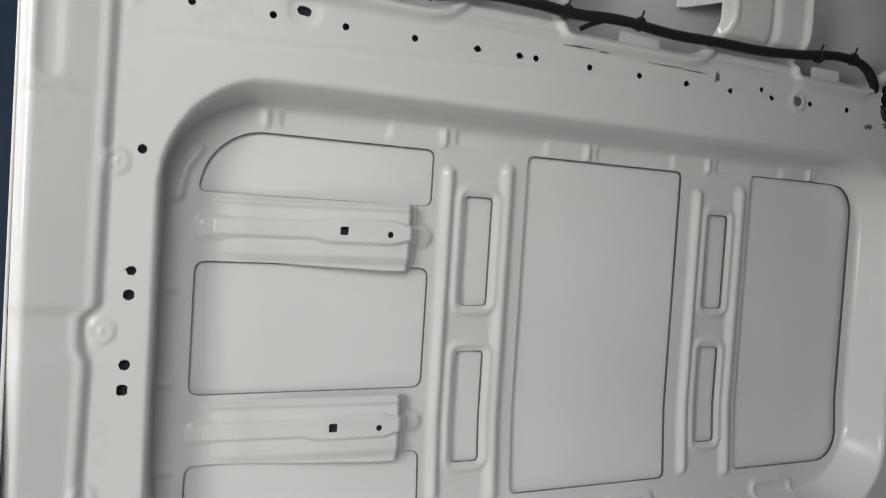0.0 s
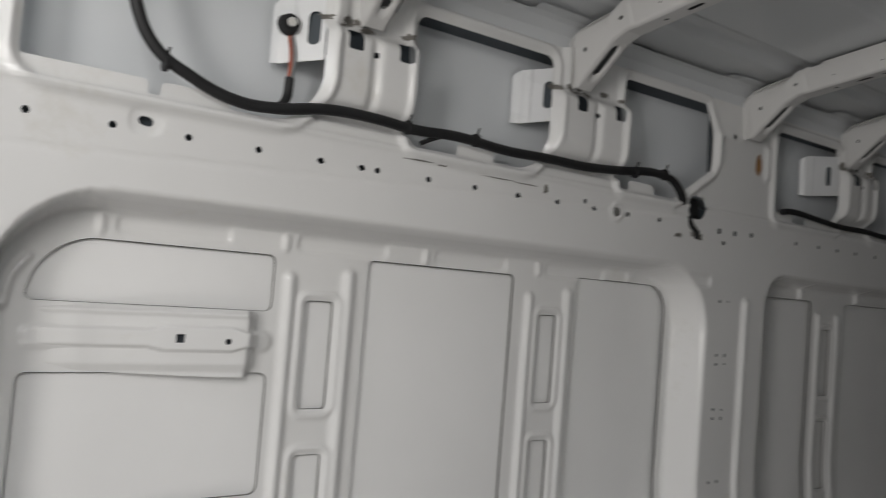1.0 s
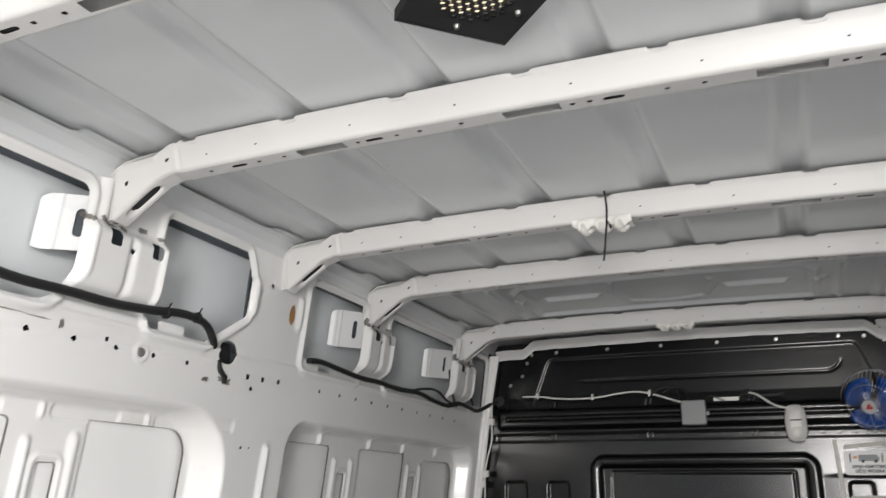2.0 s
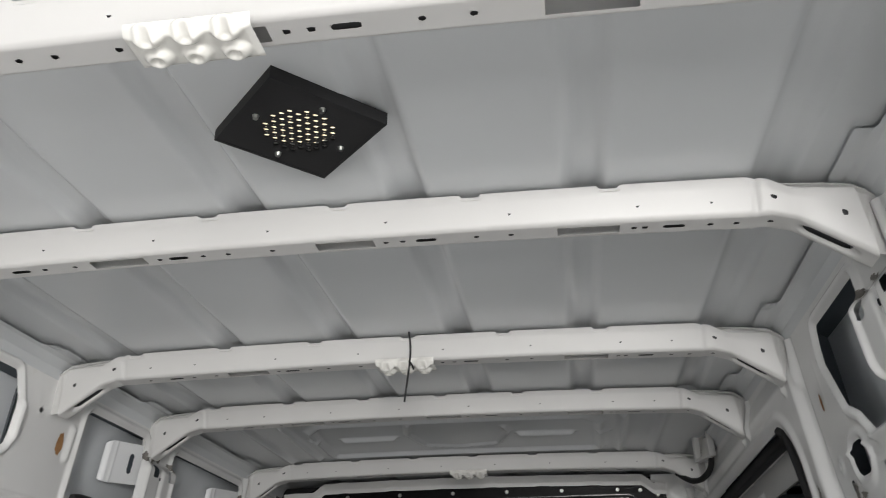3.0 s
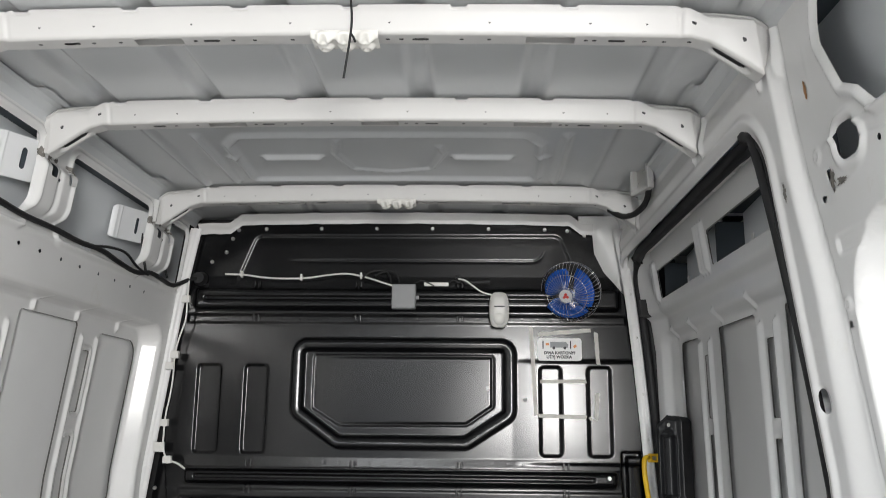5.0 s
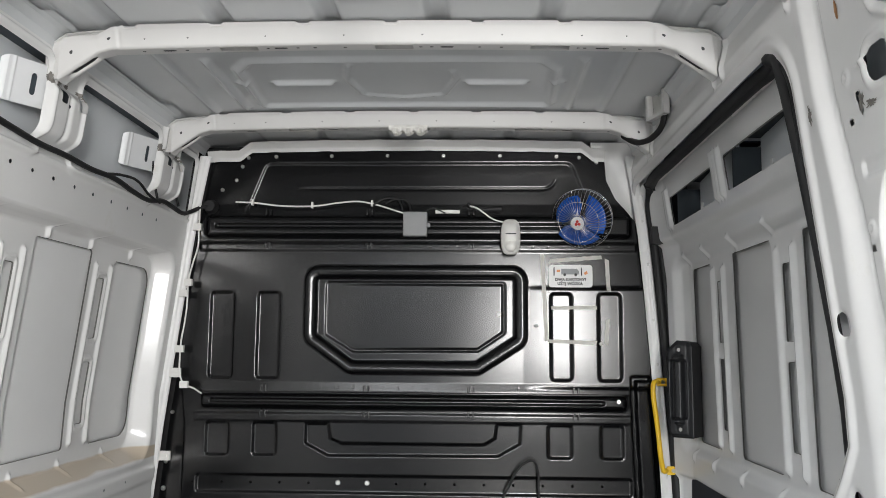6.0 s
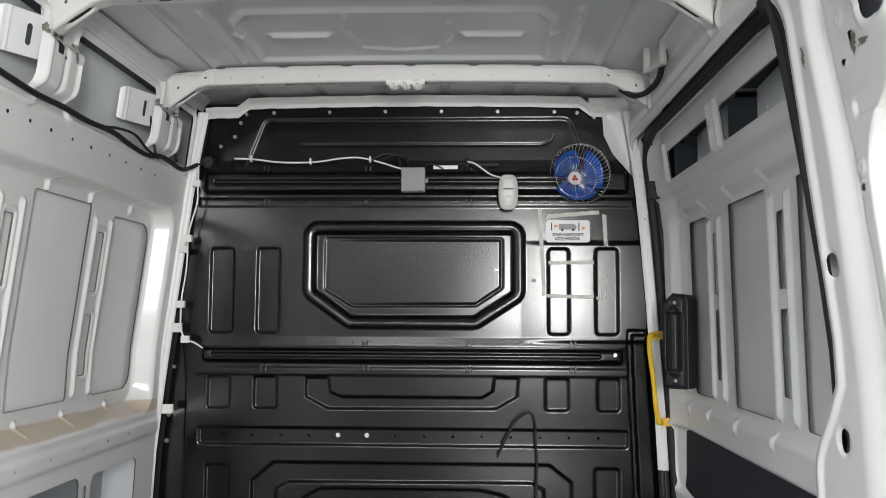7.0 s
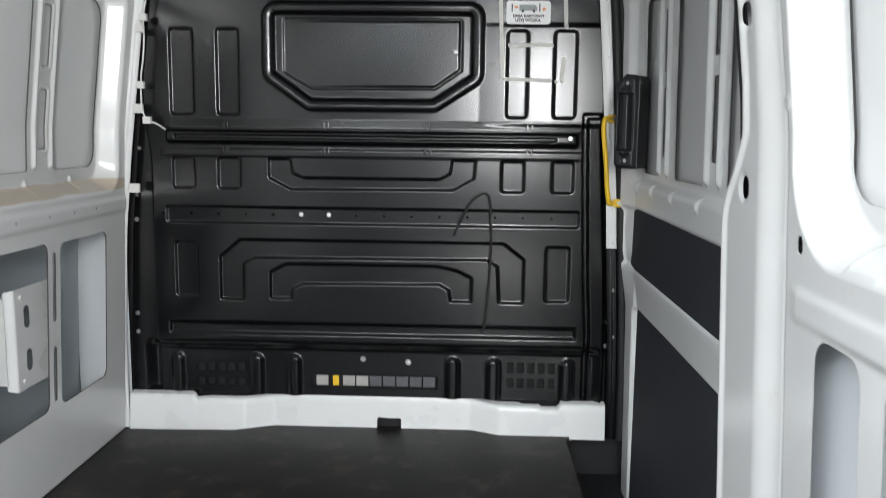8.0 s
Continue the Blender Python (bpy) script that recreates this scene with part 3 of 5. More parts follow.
def roof_place(x, y):
    h = 0.0 * x
    bead = np.where(y < 2.36, 1.0, 0.0)
    for xc in RIBS:
        u = x - xc
        k = np.clip((u + 0.033) / 0.020, 0, 1) * np.clip((0.031 - u) / 0.012, 0, 1)
        h = h - 0.015 * k * k * (3 - 2 * k) * bead
        h = h - 0.008 * ridge(np.maximum(abs(x - xc * 0.9) - 0.008, 0.0), 0.02) * np.where(y > 3.08, 1.0, 0.0)
    d = poly(x, y, [(-0.37, 2.575), (0.37, 2.575), (0.405, 2.63), (0.415, 2.93), (-0.415, 2.93), (-0.405, 2.63)], 0.02)
    h = h + 0.012 * ridge(d, 0.02)
    for s in (-1, 1):
        h = h + 0.013 * ridge(seg(x, y, (s * 0.195, 2.736), (s * 0.345, 2.736), 0.0), 0.018) + 0.013 * ridge(seg(x, y, (s * 0.49, 2.55), (s * 0.495, 2.97), 0.0), 0.018)
        h = h + 0.010 * ridge(seg(x, y, (s * 0.60, 2.40), (s * 0.60, 3.0), 0.0), 0.022) + 0.008 * ridge(seg(x, y, (s * 0.43, 2.715), (s * 0.45, 2.735), 0.0), 0.015)
    o = seg(x, y, (-0.125, 2.60), (-0.145, 2.71), 0.0)
    for p, q in (((-0.145, 2.71), (-0.115, 2.85)), ((-0.115, 2.85), (0.0, 2.88)), ((0.0, 2.88), (0.12, 2.85)), ((0.12, 2.85), (0.16, 2.71)), ((0.16, 2.71), (0.15, 2.65))):
        o = np.minimum(o, seg(x, y, p, q, 0.0))
    h = h + 0.008 * ridge(o, 0.011)
    return x, y, 2.002 - 0.008 * (x / 0.7) ** 2 - h


VENT = (0.022, 1.077)
tagged(stamped("ceiling", -0.96, 0.96, 0.16, 3.47, 0.007, roof_place, ROOF, lambda x, y: disc(x, y, VENT[0], VENT[1], 0.062), flip=True), "grey painted steel roof sheet with lengthwise beads", "ceiling", kind="structure")


# cant rails between the side walls and the roof, with a notched flange
def cant_place(side):
    def place(s, y):
        k = np.clip(s, 0, 1)
        x = np.interp(k, [0, 0.25, 0.5, 0.62, 1.0], [0.7665, 0.760, 0.746, 0.734, 0.665])
        z = np.interp(k, [0, 0.25, 0.5, 0.62, 1.0], [1.943, 1.965, 1.982, 1.986, 1.988])
        bays = (0.40, 0.95, 1.36, 1.93, 2.36, 3.10)
        lift = 0.0 * s
        for y0 in bays:
            for yc in (y0 + 0.16, y0 + 0.40):
                lift = lift + 0.003 * ramp(rr(s * 0.19, y, 0.118, 0.20, yc - 0.035, yc + 0.035, 0.012), 0.012)
        return side * x, y, z - lift
    return place


def cant_cut(s, y):
    w = s * 0.19
    d = 0.143 - w
    for y0, y1 in ((0.38, 0.74), (0.99, 1.19), (1.45, 1.76), (2.02, 2.20), (2.45, 2.90)):
        d = np.minimum(d, rr(w, y, 0.112, 0.30, y0, y1, 0.012))
        d = np.minimum(d, rr(w, y, 0.128, 0.30, y0 - 0.022, y0 + 0.02, 0.006))
    return d / 0.19


for side in (-1, 1):
    tagged(stamped("trim", 0.0, 1.0, 0.205, 3.40, 0.01, cant_place(side), ROOF, cant_cut, flip=side < 0), "white curved cant rail under the roof edge", "trim", kind="structure")

# rear frame round the open back doors, and plain closing walls
for side in (-1, 1):
    boxed("trim", *sorted((side * 0.835, side * 1.138)), 0.208, 0.2125, -0.25, 2.05, PAINT)
boxed("trim", -0.99, 0.99, 0.150, 0.2, 1.985, 2.05, PAINT)
for ob in [o for o in scene.objects if o.name.startswith("trim")]:
    tagged(ob, ob.get("label", "white painted rear door frame"), "trim", kind="structure")
tagged(boxed("wall_front", -1.14, 1.14, 3.47, 3.56, -0.3, 2.1, BLACKMATT), "dark closing wall in front of the bulkhead", "wall", kind="structure")

# unseen outer body, added to close the cavities behind the inner sheets against light
for side in (-1, 1):
    tagged(boxed("wall_outer", *sorted((side * 1.14, side * 1.16)), 0.208, 3.56, -0.30, 2.05, PAINT), "plain white outer side, unseen, added to keep light out of the cavities", "wall", kind="structure")
    tagged(boxed("trim", *sorted((side * 0.965, side * 1.16)), 0.208, 3.56, 2.052, 2.07, PAINT), "white outer roof edge, unseen, added to keep light out of the cavities", "trim", kind="structure")

# floor with the step well at the sliding door
bm = bmesh.new()
outline = [(-0.90, 0.12), (0.90, 0.12), (0.90, 1.93), (0.72, 1.97), (0.715, 3.315), (0.74, 3.37), (0.48, 3.37), (0.36, 3.415), (-0.39, 3.405), (-0.50, 3.34), (-0.90, 3.32)]
vs = [bm.verts.new((x, y, 0.0)) for x, y in outline]
f = bm.faces.new(vs)
ext = bmesh.ops.extrude_face_region(bm, geom=[f])["geom"]
bmesh.ops.translate(bm, verts=[e for e in ext if isinstance(e, bmesh.types.BMVert)], vec=(0, 0, -0.02))
bmesh.ops.recalc_face_normals(bm, faces=bm.faces[:])
floor = tagged(part("floor", bm, FLOORM), "dark brown film-faced plywood load floor", "floor", kind="structure")
boxed("floor_underlay", -0.99, 0.71, 0.1, 3.5, -0.30, -0.0205, BLACKMATT, floor)
boxed("step_well", 0.71, 0.99, 1.9, 3.5, -0.32, -0.19, BLACKMATT, floor, "dark plastic entry step below the sliding door")


# ---- roof bows ----
NOTCHES = (-0.582, -0.382, -0.182, 0.018, 0.215, 0.412)


SLOTS = (-0.381, -0.021, 0.337)


def bow_profile(s, zb, zt):
    """Along the section: rear face, bottom, front face. s in metres along the section."""
    at = [0.0, 0.012, 0.020, 0.068, 0.076, 0.122, 0.130, 0.185]
    yy = np.interp(s, at, [0.024, 0.027, 0.030, 0.042, 0.047, 0.083, 0.087, 0.092])
    k = np.interp(s, at, [1.0, 0.90, 0.78, 0.07, 0.0, 0.0, 0.07, 1.0])
    return yy, zb + (zt - zb) * k


# dark colour for the shade within the bows' small holes
HOLESHADE = material("bow_hole_shade", (0.06, 0.062, 0.065), 0.6)


def make_bow(y0, label, zb=1.945):
    def place(x, s):
        a = abs(x)
        crown = -0.010 * (x / 0.63) ** 2 + 0.004
        z_low = zb + crown + np.interp(a, [0, 0.63, 0.66, 0.752], [0, 0, -0.008, -0.068])
        z_top = 1.9965 - 0.0075 * (x / 0.63) ** 2 + np.interp(a, [0, 0.595, 0.625, 0.655, 0.745], [0, 0, -0.006, -0.023, -0.027])
        yy, zz = bow_profile(s, z_low, z_top)
        press = 0.0 * x
        for xn in NOTCHES:
            press = press + ramp(rr(x, s, xn - 0.016, xn + 0.016, -0.05, 0.015, 0.004), 0.004)
        for s1 in (-1, 1):
            press = press - 0.6 * ramp(rr(x * s1, s, 0.611, 0.85, -0.1, 0.25, 0.005), 0.004) + 0.35 * ridge(x * s1 - 0.609, 0.0036)
        yy = yy + 0.0035 * press
        zz = zz - 0.003 * press * np.where(s < 0.02, 1.0, 0.0) * (press > 0)
        dent = 0.006 * ramp(rr(a, s, 0.665, 0.735, 0.085, 0.113, 0.012), 0.006)
        return x, y0 + yy, zz + dent

    def cut(x, s):
        # the end plate's slanted outer edge
        d = np.where(s < 0.078, 0.733 + 0.26 * s - abs(x), 1.0)
        for x0 in SLOTS:
            d = np.minimum(d, rr(x, s, x0, x0 + 0.088, 0.085, 0.114, 0.002))
        for xc in (-0.24, 0.145, 0.50, -0.50):
            d = np.minimum(d, seg(x, s, (xc - 0.010, 0.099), (xc + 0.010, 0.099), 0.0055))
        for xn in NOTCHES:
            d = np.minimum(d, disc(x, s, xn, 0.011, 0.0024))
        for xc in (-0.56, -0.46, -0.41, -0.27, -0.20, -0.16, -0.09, 0.085, 0.11, 0.22, 0.27, 0.445, 0.46, 0.55, 0.585, 0.63):
            d = np.minimum(d, disc(x, s, xc, 0.099, 0.0042))
        for xc in (-0.45, -0.27, -0.09, 0.09, 0.27, 0.45, 0.55, -0.55):
            d = np.minimum(d, disc(x, s, xc, 0.046, 0.0028))
        for s1 in (-1, 1):
            d = union(d, disc(x, s, s1 * 0.632, 0.036, 0.0042), disc(x, s, s1 * 0.718, 0.036, 0.0038), disc(x, s, s1 * 0.697, 0.038, 0.0024), seg(x, s, (s1 * 0.680, 0.099), (s1 * 0.718, 0.099), 0.0095))
        return d

    bow = thing("roof_bow", (0, y0, 1.95), label, "roof bow", "roof bows of the van")
    beam = stamped("beam", -0.752, 0.752, 0.0, 0.185, 0.0035, place, BOWPAINT, cut)
    beam.parent, beam.matrix_parent_inverse = bow, bow.matrix_world.inverted()
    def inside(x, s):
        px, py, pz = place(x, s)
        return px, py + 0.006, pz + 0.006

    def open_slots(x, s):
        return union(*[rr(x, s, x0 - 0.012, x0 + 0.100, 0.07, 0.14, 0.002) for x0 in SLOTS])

    # added dark sheet that gives the small holes their shade
    hole_shade = stamped("hole_shade", -0.728, 0.728, 0.022, 0.125, 0.006, inside, HOLESHADE, open_slots)
    hole_shade.parent, hole_shade.matrix_parent_inverse = bow, bow.matrix_world.inverted()
    # a wider flange behind each end plate that runs on into the side wall
    def collar(x, s):
        a = abs(x)
        z_top = np.interp(a, [0.60, 0.655, 0.70, 0.738, 0.756, 0.79], [1.986, 1.984, 1.981, 1.976, 1.962, 1.950])
        z_low = np.interp(a, [0.60, 0.66, 0.745, 0.79], [1.945, 1.934, 1.872, 1.872])
        lip = 0.004 * ridge(s - 0.05, 0.05) + 0.003 * ridge(a - 0.752, 0.006)
        return x, y0 + 0.040 + 0.010 * s - lip + 0.10 * np.maximum(a - 0.75, 0), z_top + (z_low - z_top) * s

    for s1 in (-1, 1):
        flange = stamped("end_flange", *sorted((s1 * 0.64, s1 * 0.785)), 0.0, 1.0, 0.004, collar, BOWPAINT)
        flange.parent, flange.matrix_parent_inverse = bow, bow.matrix_world.inverted()
    return bow


BOWS = (0.805, 1.270, 1.832, 2.268, 2.985)
for yb in BOWS:
    make_bow(yb, "white painted hat-section roof bow with punched holes and slots")


# ---- bulkhead ----
BY = 3.378
BEAM_TOP, BEAM_LOW = (-0.745, 0.76, 1.638, 1.728), (-0.74, 0.735, 1.046, 1.106)
RIM = [(-0.330, 1.490), (0.340, 1.490), (0.340, 1.305), (0.213, 1.223), (-0.208, 1.223), (-0.330, 1.310)]
PANE = [(-0.297, 1.475), (0.305, 1.475), (0.305, 1.318), (0.221, 1.261), (-0.208, 1.258), (-0.297, 1.312)]


def bulk_edge(z, x=-1.0):
    """How far the bulkhead reaches; its upper corner is cut away on the door's side."""
    left = np.interp(z, [0.0, 0.35, 0.74, 1.01, 1.28, 1.48, 1.64, 1.75, 1.85, 1.93, 1.97], [0.90, 0.90, 0.880, 0.853, 0.820, 0.795, 0.775, 0.758, 0.741, 0.727, 0.62])
    right = np.interp(z, [0.0, 0.35, 0.72, 1.07, 1.18, 1.33, 1.49, 1.625, 1.704, 1.784, 1.85, 1.93, 1.97], [0.90, 0.90, 0.893, 0.862, 0.846, 0.826, 0.806, 0.792, 0.772, 0.704, 0.673, 0.668, 0.62])
    return np.where(np.asarray(x) > 0, right, left)


def pads(x, z):
    """The pressed fields, as depth and distance."""
    out = []
    for x0, x1 in ((-0.717, -0.630), (-0.55, -0.467), (0.474, 0.549), (0.637, 0.717)):
        out.append((0.011, rr(x, z, x0, x1, 1.15, 1.452, 0.016)))
    for x0, x1 in ((-0.717, -0.634), (-0.553, -0.468), (0.462, 0.546), (0.641, 0.720)):
        out.append((0.010, rr(x, z, x0, x1, 0.888, 1.002, 0.014)))
    out.append((0.010, poly(x, z, [(-0.362, 0.992), (-0.295, 0.992), (-0.288, 0.945), (-0.245, 0.926), (0.245, 0.926), (0.288, 0.95), (0.294, 0.995), (0.366, 0.995), (0.362, 0.94), (0.292, 0.900), (-0.288, 0.896), (-0.362, 0.935)], 0.008)))
    out.append((0.009, rr(x, z, -0.745, 0.746, 0.764, 0.826, 0.012)))
    out.append((0.012, poly(x, z, [(-0.546, 0.49), (-0.546, 0.64), (-0.475, 0.70), (0.475, 0.70), (0.546, 0.645), (0.546, 0.494), (0.47, 0.494), (0.462, 0.625), (0.42, 0.65), (-0.43, 0.645), (-0.472, 0.62), (-0.475, 0.49)], 0.008)))
    out.append((0.012, poly(x, z, [(-0.365, 0.494), (-0.365, 0.585), (-0.31, 0.615), (0.235, 0.615), (0.31, 0.60), (0.36, 0.575), (0.36, 0.494), (0.292, 0.494), (0.285, 0.535), (0.25, 0.555), (-0.25, 0.55), (-0.29, 0.53), (-0.295, 0.494)], 0.006)))
    out.append((0.010, rr(x, z, 0.628, 0.716, 0.494, 0.698, 0.014)))
    out.append((0.010, rr(x, z, -0.717, -0.63, 0.494, 0.698, 0.014)))
    return out


def bulk_relief(x, z):
    h = 0.0 * x
    for depth, d in pads(x, z):
        h = h - 0.75 * depth * ramp(d - 0.003, 0.0105)
    # rounded rim that falls steeply to a flat ledge, and the blank pane within a thin groove
    w, p = poly(x, z, RIM, 0.055), poly(x, z, PANE, 0.006)
    h = h + 0.010 * ramp(w - 0.002, 0.012) + 0.003 * ridge(w + 0.018, 0.018) - 0.018 * ramp(w + 0.032, 0.016)
    h = h - 0.0035 * ramp(p - 0.010, 0.005) + (0.0040 + 0.014 * x) * ramp(p - 0.001, 0.005)
    h = h + 0.035 * np.maximum(x - 0.38, 0) * ramp(rr(abs(x), z, 0.30, 1.2, 1.118, 1.478, 0.02), 0.016)
    for x0, x1, z0, z1 in (BEAM_TOP, BEAM_LOW):
        zc = (z0 + z1) / 2
        d = rr(x, z, x0, x1, z0, z1, 0.02)
        h = h + 0.024 * ramp(d, 0.02) - 0.008 * ramp(seg(x, z, (x0 + 0.05, zc), (x1 - 0.09, zc), 0.011), 0.008)
        h = h + 0.004 * ramp(rr(x, z, x0 - 0.02, x1 + 0.02, z0 - 0.045, z0 - 0.008, 0.01), 0.01) * 0.8
    # rows of pressed dots along the strips above and below the beams
    for z0 in (1.122, 1.612, 1.742):
        u = (x / 0.052 + 0.5) % 1.0 - 0.5
        h = h - 0.0012 * ramp(np.hypot(u * 0.052, z - z0) - 0.0045, 0.005) * (abs(x) < 0.72)
    # facets turned up above the two beams
    for z0 in (1.106, 1.728):
        h = h + 0.16 * np.clip(z0 + 0.034 - z, 0, 0.03) * ramp(rr(x, z, -0.75, 0.75, z0 - 0.02, z0 + 0.06, 0.01), 0.01) * np.where(z > z0 - 0.004, 1.0, 0.0)
    tray = poly(x, z, [(-0.565, 1.74), (-0.512, 1.880), (0.530, 1.882), (0.562, 1.80), (0.562, 1.74)], 0.036)
    h = h - 0.005 * ramp(tray, 0.010)
    low_line = rr(x, z, -1.2, 0.50, 1.820, 2.2, 0.05)
    h = h - 0.003 * ridge(low_line, 0.008) * np.clip((x + 0.42) / 0.08, 0, 1) * np.clip((1.862 - z) / 0.03, 0, 1)
    h = h - 0.030 * ramp(rr(x, z, -0.86, 0.86, -0.1, 0.335, 0.05), 0.05)
    for xc in (-0.73, -0.43, -0.29, 0.30, 0.45, 0.72):
        h = h + 0.012 * ridge(np.maximum(seg(x, z, (xc, 0.0), (xc, 0.25), 0.008), 0), 0.024)
    h = h - 0.010 * ramp(rr(x, z, -0.75, 0.75, 0.35, 0.405, 0.012), 0.016)
    # the edges fall back to the body; a deep groove runs down inside the right one
    fall = np.where(x > 0, np.interp(z, [0.37, 0.575, 0.98, 1.15, 1.6], [0.842, 0.836, 0.812, 0.808, 0.862]), 0.79 + np.maximum(0, z - 1.0) * 0.12)
    h = h - 0.028 * ramp(fall - abs(x), 0.012)
    groove = np.maximum(abs(x - np.interp(z, [0.37, 0.575, 0.977, 1.16], [0.786, 0.774, 0.7595, 0.754])) - 0.012, z - 1.165)
    h = h - 0.024 * ramp(np.minimum(groove, seg(x, z, (0.754, 1.160), (0.80, 1.160), 0.011)), 0.005)
    return h


def bulk_place(x, z):
    return x, BY - bulk_relief(x, z), z


def bulk_cut(x, z):
    d = bulk_edge(z, x) - abs(x)
    for i in range(5):
        for j in range(2):
            d = union(d, rr(x, z, 0.50 + i * 0.038, 0.525 + i * 0.038, 0.165 + j * 0.055, 0.20 + j * 0.06, 0.004))
            d = union(d, rr(x, z, -0.655 + i * 0.038, -0.63 + i * 0.038, 0.150 + j * 0.055, 0.178 + j * 0.06, 0.004))
    d = union(d, rr(x, z, -0.225, 0.245, 0.150, 0.200, 0.008))
    for i in range(-7, 8):
        d = union(d, disc(x, z, i * 0.1 - 0.055, 0.798, 0.0045))
    return d


bulkhead = tagged(stamped("bulkhead", -0.91, 0.91, 0.118, 1.97, 0.0035, bulk_place, BLACK, bulk_cut), "black painted pressed-steel bulkhead behind the cab", "bulkhead")


def on_bulk(x, z, out=0.0):
    return (x, BY - float(bulk_relief(np.array(x * 1.0), np.array(z * 1.0))) - out, z)


for i, (x, z) in enumerate([(-0.69, 1.925), (-0.60, 1.932), (-0.50, 1.936), (-0.30, 1.938), (-0.10, 1.939), (0.10, 1.939), (0.30, 1.938), (0.50, 1.936), (0.58, 1.932), (-0.62, 1.90), (-0.64, 1.85), (-0.69, 1.815),
                            (0.64, 1.915), (-0.81, 1.47), (-0.845, 1.03), (-0.86, 0.86), (-0.865, 0.77), (-0.875, 0.42), (-0.875, 0.35), (0.86, 0.72), (0.865, 0.42), (0.86, 0.33), (-0.033, 0.262), (0.135, 0.253), (0.70, 1.083), (-0.253, 0.80), (-0.153, 0.80)]):
    bm = bmesh.new()
    p = Vector(on_bulk(x, z))
    r = 0.013 if abs(z - 0.258) < 0.01 else (0.008 if z > 0.85 else 0.010)
    rod(bm, p + Vector((0, 0.004, 0)), p - Vector((0, 0.006, 0)), r, 12, r * 0.75)
    rod(bm, p - Vector((0, 0.005, 0)), p - Vector((0, 0.008, 0)), r * 0.5, 6)
    part("bolt", bm, STEEL, bulkhead, "bright steel bolt" if i == 0 else "")
for x0 in (-0.52, -0.16, 0.20, 0.56):
    for zc in (1.615, 1.735, 1.118, 1.030):
        bm = bmesh.new()
        for dx in (-0.008, 0.008):
            box(bm, x0 + dx - 0.004, x0 + dx + 0.004, BY - 0.012, BY + 0.002, zc - 0.011, zc + 0.011, 0.002)
        part("weld_clip", bm, BLACK, bulkhead)
FUSEPALE = material("pale_connector", (0.36, 0.35, 0.33), 0.5)
FUSE = material("grey_connector", (0.09, 0.09, 0.10), 0.5)
for i in range(9):
    bm = bmesh.new()
    box(bm, -0.210 + i * 0.05 + (0.012 if i == 1 else 0), -0.165 + i * 0.05 - (0.010 if i == 1 else 0), BY + 0.035, BY + 0.040, 0.156, 0.194, 0.002)
    part("connector", bm, (FUSEPALE, YELLOW, FUSE)[(0, 1, 0, 0, 2, 2, 2, 2, 2)[i]], bulkhead)

# flanges of the body that frame the bulkhead
def flange_edge(z):
    """Where the right flange's white strip begins."""
    return float(np.interp(z, [0.0, 0.35, 0.9, 1.25, 1.48, 1.65, 1.80, 1.93], [0.862, 0.855, 0.830, 0.807, 0.790, 0.775, 0.757, 0.735]))


def frame_strip(side, low=0.0, high=1.93):
    bm = bmesh.new()
    rows = []
    for z in np.linspace(0.0 if side < 0 else low, 1.93 if side < 0 else high, 40):
        e = float(bulk_edge(z))
        wide = (0.014, 0.034, 0.044)
        if side > 0:
            e = flange_edge(z) + 0.012
            wide = (0.016, 0.023, 0.024)
        across = [(-0.012 if side > 0 else -0.001, 3.352), (wide[0] * 0.3, 3.339), (wide[0] * 0.8, 3.347), (wide[0], 3.338), (wide[1], 3.335 if side < 0 else 3.342), (wide[2], 3.36)]
        rows.append([bm.verts.new((side * (e + dx), y, z)) for dx, y in across])
    for a, b in zip(rows, rows[1:]):
        for i in range(5):
            bm.faces.new((a[i], a[i + 1], b[i + 1], b[i]))
    bmesh.ops.recalc_face_normals(bm, faces=bm.faces[:])
    if high < 1.0:
        return part("lower_flange", bm, BLACK, right_flange, "black foot of the flange below the white strip", smooth=True)
    ob = part("trim", bm, PAINT, None, smooth=True)
    return tagged(ob, "white body flange beside the black bulkhead", "trim", kind="structure")


frame_strip(-1)
right_flange = frame_strip(1, 0.70)
frame_strip(1, 0.0, 0.697)
for z in (1.70, 1.55, 1.36, 1.21, 0.84, 0.72, 0.55, 0.38):
    bm = bmesh.new()
    x = flange_edge(z) + 0.020
    rod(bm, (x, 3.348, z), (x, 3.340, z), 0.0065, 10, 0.005)
    part("bolt", bm, STEEL, right_flange)


# curved corner panel between the bulkhead, the roof and the sliding door
def corner_place(x, z):
    roll = np.clip((x - 0.775) / 0.09, 0, 1)
    dish = 0.006 * ridge(seg(x, z, (0.685, 1.93), (0.800, 1.66), 0.0), 0.05)
    return x, 3.392 - 0.055 * roll ** 1.6 - 0.02 * np.clip((z - 1.90) / 0.07, 0, 1) ** 2 + dish, z


tagged(stamped("trim", 0.62, 0.868, 1.60, 1.985, 0.006, corner_place, PAINT), "white curved corner panel beside the bulkhead", "trim", kind="structure")


